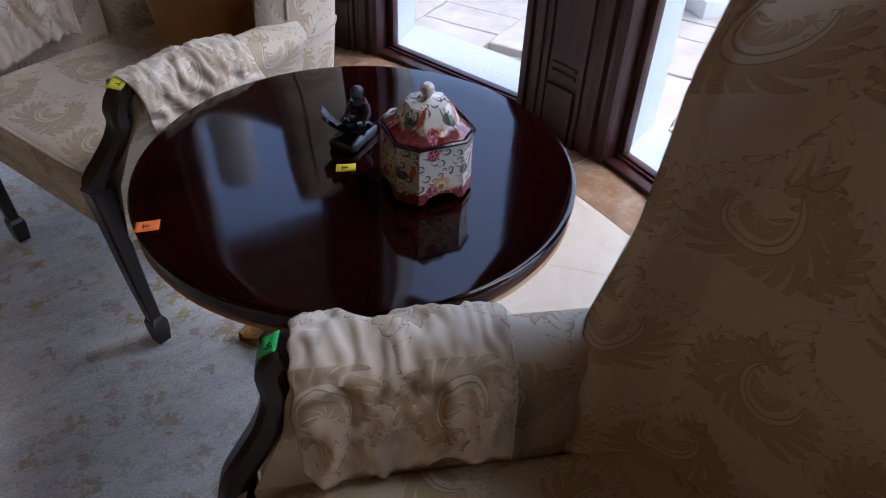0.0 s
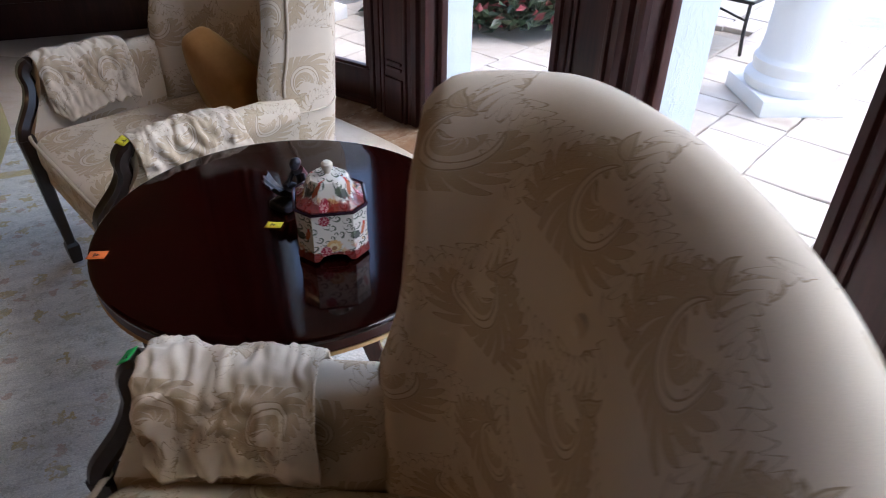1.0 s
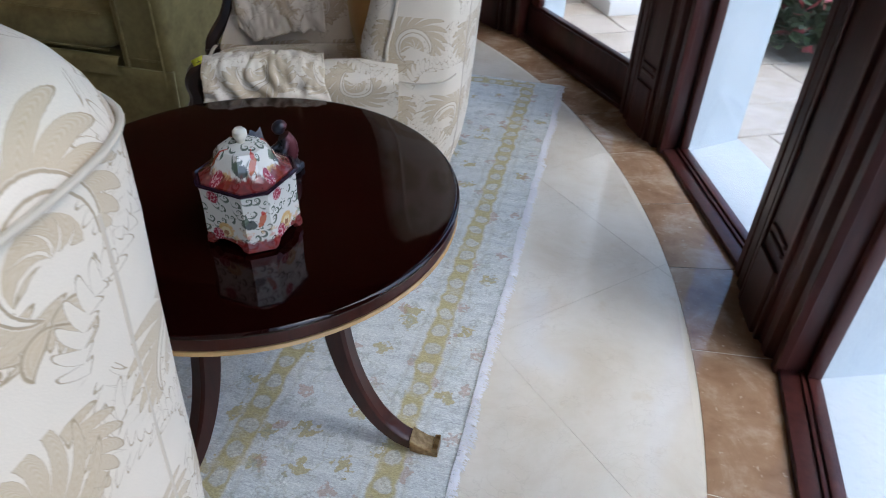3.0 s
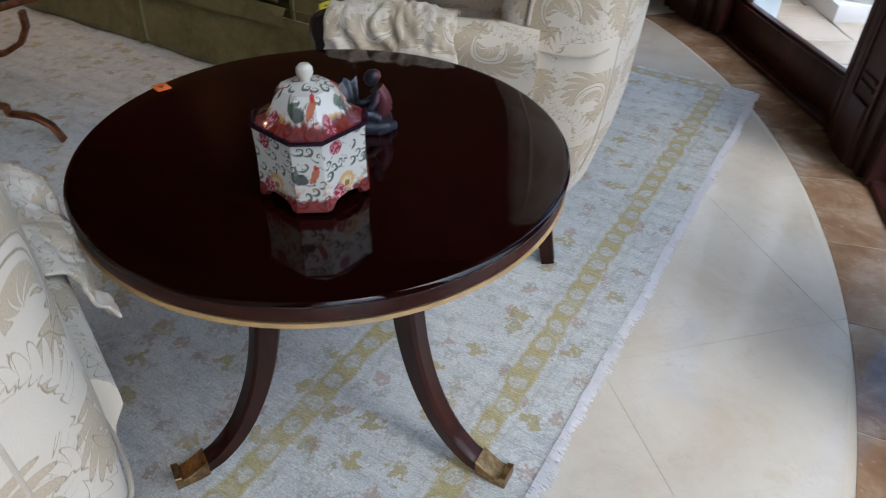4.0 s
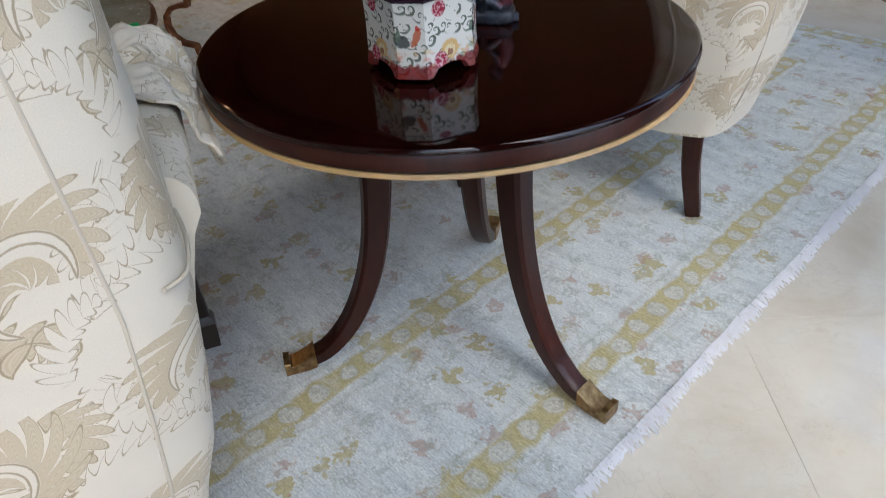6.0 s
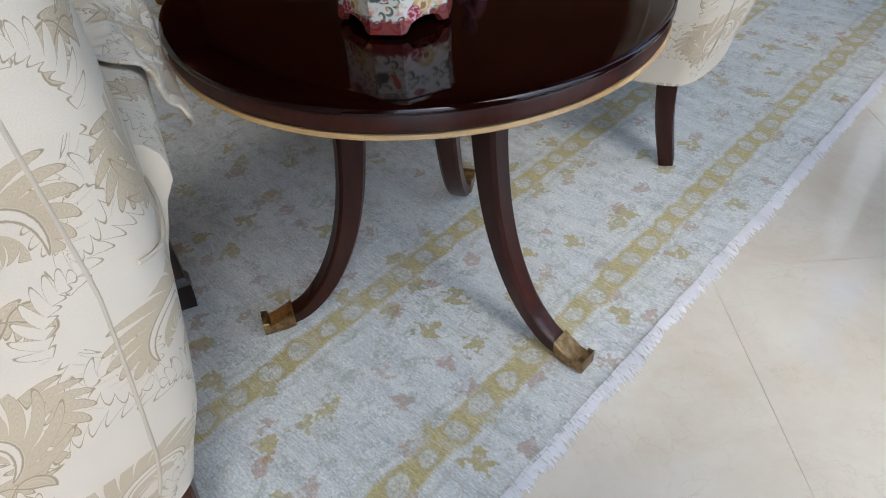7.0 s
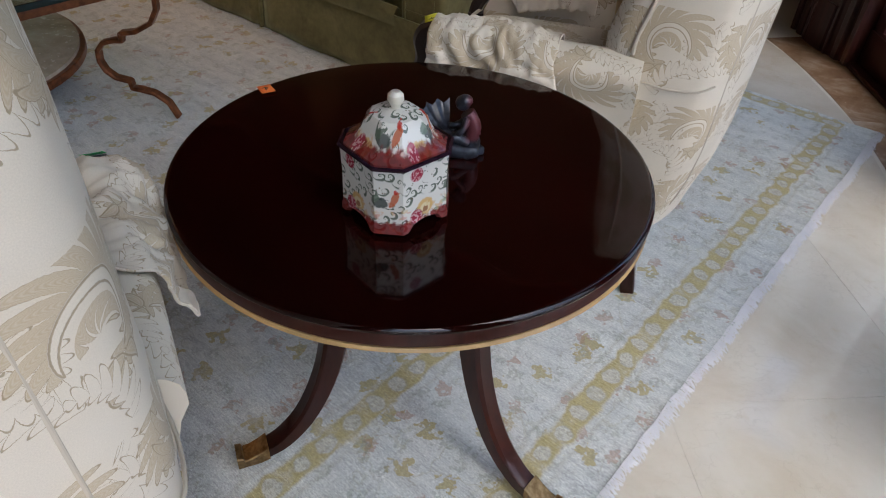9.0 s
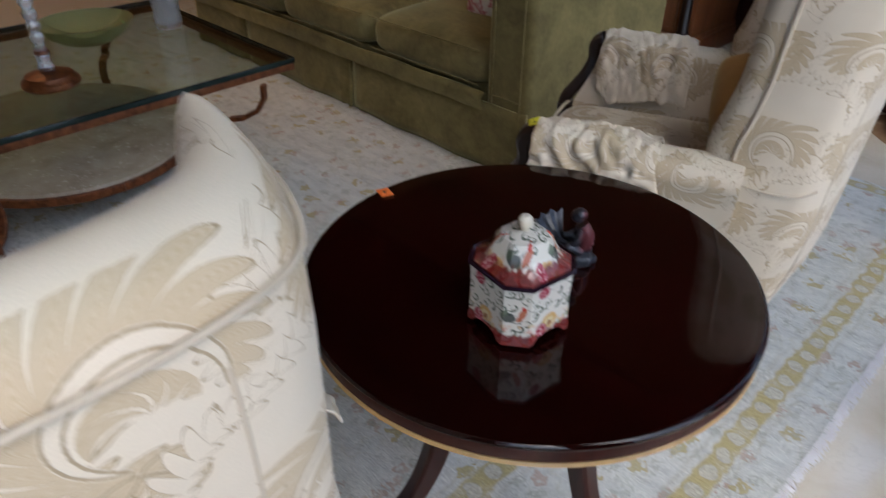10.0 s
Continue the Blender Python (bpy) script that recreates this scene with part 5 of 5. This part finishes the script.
scatter_cushion(pose(-1.25, 1.5, 0.62, 64, 0, 12), "red and cream patterned cushion on the sofa", print_mat(), (0.42, 0.42, 0.13))


# ---------------------------------------------------------------- coffee table
def copper_mat():
    k = Mat("copper_iron", 0.4, 0.55)
    n = k.noise(k.coord(), 40, 5)
    k.color(k.ramp(n, (0.35, (0.10, 0.032, 0.012)), (0.7, (0.26, 0.095, 0.035))))
    k.rough(k.math("ADD", 0.25, k.math("MULTIPLY", n, 0.3)))
    return k.m


M_COPPER = copper_mat()
M_STONE = travertine_mat("pale_stone_shelf", (0.30, 0.26, 0.2), (0.42, 0.37, 0.29), (0.52, 0.48, 0.4), 0.25, 0.3)
M_GLASSEDGE = Mat("dark_glass_edge", 0.12, 0, (0.012, 0.022, 0.02)).m


def coffee_table():
    X1, X0, Y1, Y0, H = -1.49, -2.55, 0.56, -0.75, 0.45
    cx, cy = (X0 + X1) / 2, (Y0 + Y1) / 2
    c = tagged(empty("coffee_table"), "coffee table with a thick glass top on a copper frame", "coffee table")
    g = part("glass_top", box(X0, Y0, H - 0.014, X1, Y1, H, 0.003), M_TABLEGLASS, c, "clear greenish glass top", smooth=False)
    for a, b in (((X0, Y1), (X1, Y1)), ((X1, Y1), (X1, Y0)), ((X1, Y0), (X0, Y0)), ((X0, Y0), (X0, Y1))):
        p, q = Vector((*a, 0)), Vector((*b, 0))
        part("glass_edge", slab(p, q, -0.003, 0.006, H - 0.017, H + 0.001, 0.002), M_GLASSEDGE, c, "dark polished glass edge")
        part("top_rail", slab(p, q, 0.002, 0.03, H - 0.042, H - 0.0175, 0.002), M_COPPER, c)
    # oval stone shelf in a copper ring
    rx, ry = 0.50, 0.42
    poly = [(cx + rx * math.cos(t), cy + ry * math.sin(t)) for t in np.linspace(0, 2 * math.pi, 56)[:-1]]
    part("stone_shelf", prism(poly, 0.185, 0.212, 0.004), M_STONE, c, "pale polished stone shelf")
    part("shelf_ring", sweep([(cx + (rx + 0.006) * math.cos(t), cy + (ry + 0.006) * math.sin(t), 0.188) for t in np.linspace(0, 2 * math.pi, 57)], rect(0.02, 0.026, 0.003)), M_COPPER, c)
    # scrolled flat-bar legs at the four corners
    for sx in (1, -1):
        for sy in (1, -1):
            d = Vector((sx * 0.80, sy * 0.6, 0)).normalized()
            o = Vector((cx + sx * 0.43, cy + sy * 0.33, 0))
            prof = [(0.235, 0.425), (0.232, 0.38), (0.205, 0.335), (0.15, 0.305), (0.105, 0.297), (0.100, 0.297), (0.098, 0.272), (0.072, 0.272), (0.035, 0.262), (0.012, 0.236), (0.008, 0.2), (0.02, 0.168), (0.048, 0.145), (0.082, 0.138), (0.092, 0.136), (0.094, 0.112), (0.122, 0.108), (0.165, 0.098), (0.205, 0.068), (0.228, 0.016)]
            fine = []
            for a, b in zip(prof, prof[1:]):
                for t in (0, 0.34, 0.67):
                    fine.append((a[0] + (b[0] - a[0]) * t, a[1] + (b[1] - a[1]) * t))
            fine.append(prof[-1])
            path = [o + d * a + Vector((0, 0, b)) for a, b in fine]
            side = Vector((-d.y, d.x, 0))
            rows = []
            for i, p in enumerate(path):
                tan = (path[min(i + 1, len(path) - 1)] - path[max(i - 1, 0)]).normalized()
                u = side.cross(tan).normalized()
                rows.append([p + side * a + u * b for a, b in rect(0.030, 0.014, 0.003)])
            part("leg", grid(rows, loop_v=True, cap=True), M_COPPER, c, "scrolled copper bar leg", angle=30)
    return c


coffee_table()
M_GREENGLASS = Mat("green_glass", 0.08, 0, (0.42, 0.44, 0.2)).m
M_GREENGLASS.node_tree.nodes["Principled BSDF"].inputs["Transmission Weight"].default_value = 0.6
M_CLEAR = Mat("clear_crystal", 0.05, 0, (0.9, 0.92, 0.92)).m
M_CLEAR.node_tree.nodes["Principled BSDF"].inputs["Transmission Weight"].default_value = 0.85


def bowl():
    b = tagged(empty("glass_bowl", pose(-2.13, 0.12, 0.4505)), "shallow green ribbed glass bowl with a green sticker", "bowl")
    prof = [(0.0, 0.0), (0.05, 0.0), (0.10, 0.018), (0.145, 0.05), (0.165, 0.082), (0.160, 0.083), (0.138, 0.054), (0.095, 0.024), (0.04, 0.008), (0.0, 0.008)]
    part("body", lathe(prof, 48), M_GREENGLASS, b, angle=60)
    part("sticker", shifted(lathe([(0.0, 0.001), (0.011, 0.001), (0.011, 0.0), (0.0, 0.0)], 16), pose(0.02, 0.128, 0.052, -52, 0, -10)), M_GREEN, b, "round green sticker")


bowl()


def candlestick():
    c = tagged(empty("candlestick", pose(-1.80, -0.13, 0.4505)), "crystal candlestick on a round copper foot", "candlestick")
    part("foot", lathe([(0.0, 0.0), (0.08, 0.0), (0.086, 0.008), (0.084, 0.02), (0.074, 0.028), (0.07, 0.036), (0.045, 0.044), (0.02, 0.05), (0.0, 0.05)], 36), M_COPPER, c, "turned copper foot")
    prof = [(0.0, 0.05), (0.022, 0.05), (0.026, 0.06), (0.02, 0.075), (0.024, 0.095), (0.018, 0.11), (0.014, 0.13)]
    for k in range(5):
        prof += [(0.02, 0.14 + k * 0.035), (0.022, 0.152 + k * 0.035), (0.014, 0.167 + k * 0.035)]
    prof += [(0.03, 0.33), (0.032, 0.345), (0.0, 0.345)]
    part("stem", lathe(prof, 12), M_CLEAR, c, "faceted crystal stem", smooth=False)
    part("collar", lathe([(0.0, 0.098), (0.02, 0.098), (0.024, 0.104), (0.02, 0.112), (0.0, 0.112)], 24), M_COPPER, c)


candlestick()


def vase():
    v = tagged(empty("glass_vase", pose(-2.12, 0.42, 0.4505)), "clear ribbed glass vase on the coffee table", "vase")
    bm = lathe([(0.0, 0.0), (0.045, 0.0), (0.05, 0.01), (0.048, 0.06), (0.052, 0.16), (0.06, 0.24), (0.056, 0.24), (0.046, 0.15), (0.043, 0.05), (0.04, 0.02), (0.0, 0.02)], 48)
    for p in bm.verts:
        a = math.atan2(p.co.y, p.co.x)
        f = 1 + 0.03 * math.cos(16 * a)
        p.co.x, p.co.y = p.co.x * f, p.co.y * f
    part("body", bm, M_CLEAR, v, angle=60)


vase()


# ---------------------------------------------------------------- furniture by the far wall
def cabinet():
    c = tagged(empty("cabinet"), "cherry wood cabinet with black half columns", "cabinet")
    x0, x1, y0, y1 = -2.3, -1.12, 2.72, 3.25
    part("plinth", box(x0 - 0.02, y0 - 0.02, 0.0, x1 + 0.02, y1, 0.10, 0.006), M_CABINET, c)
    part("plinth_mould", box(x0 - 0.012, y0 - 0.012, 0.10, x1 + 0.012, y1, 0.125, 0.008), M_CABINET, c)
    part("carcass", box(x0, y0 + 0.03, 0.125, x1, y1, 1.2, 0.004), M_CABINET, c)
    part("top", box(x0 - 0.02, y0 - 0.02, 1.2, x1 + 0.02, y1, 1.24, 0.006), M_CABINET, c)
    for k in range(2):
        a = x0 + 0.1 + k * 0.5
        d = part("door", box(a, y0 + 0.012, 0.16, a + 0.48, y0 + 0.03, 1.17, 0.003), M_CABINET, c)
        part("handle", shifted(lathe([(0.0, 0.02), (0.009, 0.018), (0.012, 0.012), (0.006, 0.0)], 14), pose(a + (0.43 if k == 0 else 0.05), y0 + 0.012, 0.65, 90, 0, 0)), M_BRASS, d, "brass knob")
    for x in (x0 + 0.045, x1 - 0.045):
        part("column", lathe([(0.032, 0.125), (0.034, 0.15), (0.027, 0.16), (0.026, 0.6), (0.024, 1.14), (0.031, 1.16), (0.032, 1.2)], 24, x, y0 + 0.012), M_DARKWOOD, c, "black turned half column")


cabinet()


# ---------------------------------------------------------------- the terrace
def lounger():
    c = tagged(empty("garden_chair", pose(3.05, 2.35, -0.03, 0, 0, 25)), "garden lounger with a white cushion and thin metal legs", "garden chair")
    part("seat_cushion", shifted(cushion(0.6, 0.62, 0.09, 0.01), pose(0, 0, 0.36)), M_WHITE, c, angle=80)
    for sx in (1, -1):
        for sy in (1, -1):
            part("leg", tube(spline([(sx * 0.27, sy * 0.28, 0.31), (sx * 0.27, sy * 0.28, 0.15), (sx * 0.275, sy * 0.295, 0.0)], 8), 0.011), M_METAL, c)
        part("side_rail", tube([(sx * 0.27, -0.29, 0.30), (sx * 0.27, 0.29, 0.30)], 0.011), M_METAL, c)
        part("stretcher", tube(spline([(sx * 0.27, -0.28, 0.2), (sx * 0.27, 0, 0.25), (sx * 0.27, 0.28, 0.2)], 12), 0.007), M_METAL, c)
    part("front_rail", tube([(-0.27, -0.29, 0.30), (0.27, -0.29, 0.30)], 0.011), M_METAL, c)


M_METAL = Mat("dark_painted_metal", 0.45, 0.6, (0.03, 0.028, 0.026)).m
lounger()


def leaf_mat():
    k = Mat("shrub_leaf", 0.45)
    r = k.node("NewGeometry").outputs["Random Per Island"]
    k.color(k.ramp(r, (0.0, (0.012, 0.03, 0.014)), (0.6, (0.035, 0.06, 0.022)), (0.86, (0.05, 0.07, 0.03)), (0.9, (0.16, 0.02, 0.025)), (1.0, (0.24, 0.04, 0.04))))
    return k.m


M_LEAF = leaf_mat()
M_BARK = Mat("stem_bark", 0.9, 0, (0.06, 0.04, 0.03)).m


def shrub(x, y, size, seed):
    rnd = random.Random(seed)
    s = tagged(empty("shrub", pose(x, y, -0.05)), "dense dark green shrub with some red leaves", "shrub", group="shrubs in the bed")
    for k in range(5):
        a = rnd.uniform(0, 6.28)
        q = (math.cos(a) * size * 0.4, math.sin(a) * size * 0.4, size * rnd.uniform(0.7, 1.1))
        part("stem", tube(spline([(0, 0, 0), (q[0] * 0.4, q[1] * 0.4, q[2] * 0.5), q], 6), 0.008, 6), M_BARK, s)
    verts, faces = [], []
    for i in range(900):
        a, e = rnd.uniform(0, 6.28), math.acos(rnd.uniform(-0.2, 1))
        rr = size * rnd.uniform(0.45, 1.0) * (0.8 + 0.3 * noise.noise((a, e, seed)))
        p = Vector((rr * math.sin(e) * math.cos(a) * 0.75, rr * math.sin(e) * math.sin(a) * 0.75, 0.08 + abs(rr * math.cos(e)) * 1.0))
        d = Vector((rnd.gauss(0, 1), rnd.gauss(0, 1), rnd.uniform(-0.3, 1))).normalized()
        w = d.cross(Vector((rnd.gauss(0, 1), rnd.gauss(0, 1), rnd.gauss(0, 1)))).normalized()
        ln, wd = rnd.uniform(0.06, 0.13), rnd.uniform(0.014, 0.03)
        up = d.cross(w) * 0.012
        b = len(verts)
        verts += [p, p + d * ln * 0.5 + w * wd + up, p + d * ln, p + d * ln * 0.5 - w * wd + up, p + d * ln * 0.5]
        faces += [(b, b + 1, b + 4), (b + 1, b + 2, b + 4), (b + 2, b + 3, b + 4), (b + 3, b, b + 4)]
    me = bpy.data.meshes.new("foliage")
    me.from_pydata([tuple(v) for v in verts], [], faces)
    me.materials.append(M_LEAF)
    f = new("foliage", me)
    f.parent = s
    f["kind"] = "stuff"


BED = [(1.28, 3.05), (1.55, 2.98), (1.85, 2.86), (2.15, 2.82), (2.45, 2.75), (1.5, 3.4), (1.95, 3.3), (2.4, 3.2), (2.75, 3.05)]
for k, (x, y) in enumerate(BED):
    shrub(x, y, 0.36 + 0.1 * ((k * 7) % 4) / 3 + (0.15 if k > 4 else 0), 30 + k)
structure("wall_garden", box(-1.0, 3.75, -0.05, 1.15, 3.9, 2.6), M_GREYWALL, "pale grey garden wall", "wall")
structure("wall_garden_far", box(6.5, -6.0, -0.05, 6.7, 12.0, 1.2), M_WHITE, "low white garden wall far across the terrace", "wall")


def water_mat():
    k = Mat("pool_water", 0.05)
    v = k.coord()
    k.color(k.ramp(k.noise(v, 5, 4, 0.6, 1.0), (0.3, (0.25, 0.6, 0.66)), (0.7, (0.4, 0.74, 0.78))))
    k.bump(k.noise(v, 9, 3), 0.2, 0.02)
    return k.m


structure("water", box(4.1, -1.4, -0.06, 6.3, 4.0, -0.045), water_mat(), "pale turquoise pool water", "pool")


# ---------------------------------------------------------------- floor tiles, laid last
def tile_mesh(name, poly, z0, z1, mat, bev=0.0015):
    """One thin stone with a small chamfer, cut to its outline."""
    n = len(poly)
    c = Vector((sum(p[0] for p in poly) / n, sum(p[1] for p in poly) / n))
    verts = [(p[0], p[1], z0) for p in poly] + [(p[0], p[1], z1 - bev) for p in poly]
    for p in poly:
        d = c - Vector((p[0], p[1]))
        d = d / max(d.length, 1e-6) * bev * 1.4
        verts.append((p[0] + d.x, p[1] + d.y, z1))
    faces = [tuple(range(2 * n, 3 * n))]
    for i in range(n):
        j = (i + 1) % n
        faces += [(i, j, n + j, n + i), (n + i, n + j, 2 * n + j, 2 * n + i)]
    me = bpy.data.meshes.new(name)
    me.from_pydata(verts, [], faces)
    me.materials.append(mat)
    return me


def clip_poly(poly, inside, cut):
    out = []
    for a, b in zip(poly, poly[1:] + poly[:1]):
        ia, ib = inside(a), inside(b)
        if ia:
            out.append(a)
        if ia != ib:
            out.append(cut(a, b, inside))
    return out


def bisect(a, b, inside):
    a, b = Vector(a), Vector(b)
    ia = inside(a)
    for _ in range(22):
        m = (a + b) / 2
        if inside(m) == ia:
            a = m
        else:
            b = m
    return tuple((a + b) / 2)


def densify(poly, k=10):
    return [tuple(Vector(a).lerp(Vector(b), i / k)) for a, b in zip(poly, poly[1:] + poly[:1]) for i in range(k)]


S = 0.60
E1, E2 = Vector((0.7071, 0.7071)), Vector((-0.7071, 0.7071))
ORG = Vector((0.434, 0.440)) + E1 * 0.52
inside_arc = lambda p: math.hypot(p[0] - CX, p[1] - CY) < 3.1998
inside_room = lambda p: p[1] < 3.41
inside_s = lambda p: p[1] > -3.6
for i in range(-11, 8):
    for j in range(-11, 9):
        o = ORG + E1 * (S * i) + E2 * (S * j)
        g = 0.0003
        quad = [o + E1 * g + E2 * g, o + E1 * (S - g) + E2 * g, o + E1 * (S - g) + E2 * (S - g), o + E1 * g + E2 * (S - g)]
        if max(q.x for q in quad) < -3.0 or not any(inside_arc(q) for q in quad):
            continue
        poly = densify([tuple(q) for q in quad])
        for rule in (inside_arc, inside_room, inside_s):
            poly = clip_poly(poly, rule, bisect) if poly else poly
        if len(poly) < 3:
            continue
        t = new("floor_tile", tile_mesh("floor_tile", poly, -0.01, 0.0, M_MARBLE, 0.0003))
        t.parent = floor
JOINTS = [-64, -56.4, -48.8, -41.2, -33.6, -26.0, -18.4, -9.5, -1.95, 5.65, 11.7, 17.7, 23.8, 29.6, 36.0, 42.5, 50]
for a0, a1 in zip(JOINTS, JOINTS[1:]):
    n = 8
    g = 0.022
    poly = [tuple(polar(3.2002, a0 + g + (a1 - a0 - 2 * g) * i / n)[:2]) for i in range(n + 1)] + [tuple(polar(3.47, a1 - g - (a1 - a0 - 2 * g) * i / n)[:2]) for i in range(n + 1)]
    t = new("border_tile", tile_mesh("border_tile", poly, -0.01, 0.0, M_BORDER, 0.0003))
    t.parent = floor

# terrace stones: courses of uneven rectangles, turned against the house
pav = tagged(empty("pavement"), "terrace of uneven pale travertine stones with dark joints", "pavement", kind="structure")
rnd = random.Random(11)
A1 = Vector((math.cos(radians(28)), math.sin(radians(28))))
A2 = Vector((-A1.y, A1.x))
v = -3.2
outside = lambda p: math.hypot(p[0] - CX, p[1] - CY) > R_BAND + 0.004
count = 0
while v < 4.6:
    hgt = rnd.choice((0.2, 0.27, 0.3, 0.4))
    u = -0.6 + rnd.uniform(0, 0.4)
    while u < 7.0:
        ln = rnd.choice((0.22, 0.3, 0.4, 0.5))
        jit = lambda: rnd.uniform(-0.004, 0.004)
        quad = [A1 * (u + 0.0035 + jit()) + A2 * (v + 0.0035 + jit()), A1 * (u + ln - 0.0035 + jit()) + A2 * (v + 0.0035 + jit()), A1 * (u + ln - 0.0035 + jit()) + A2 * (v + hgt - 0.0035 + jit()), A1 * (u + 0.0035 + jit()) + A2 * (v + hgt - 0.0035 + jit())]
        u += ln
        poly = [tuple(q) for q in quad]
        mid = sum(quad, Vector((0, 0))) / 4
        in_bed = mid.x > 1.2 and mid.y > 2.95 - 0.42 * (mid.x - 1.2)
        in_pool = 4.05 < mid.x < 6.35 and -1.4 < mid.y < 4.0
        if not outside(mid) or in_pool or (in_bed and mid.x < 3.2) or mid.y > 3.7 and mid.x < 1.2 or mid.x < 0.1:
            continue
        ragged = []
        for a, b in zip(poly, poly[1:] + poly[:1]):
            for i in range(5):
                q = Vector(a).lerp(Vector(b), i / 5)
                ragged.append((q.x + rnd.uniform(-0.004, 0.004), q.y + rnd.uniform(-0.004, 0.004)))
        poly = clip_poly(ragged, outside, bisect)
        if len(poly) < 3 or count > 300:
            continue
        t = new("paving_stone", tile_mesh("paving_stone", poly, -0.07, -0.035 + rnd.uniform(-0.002, 0.002), M_PAVER, 0.004))
        t.parent = pav
        count += 1
    v += hgt
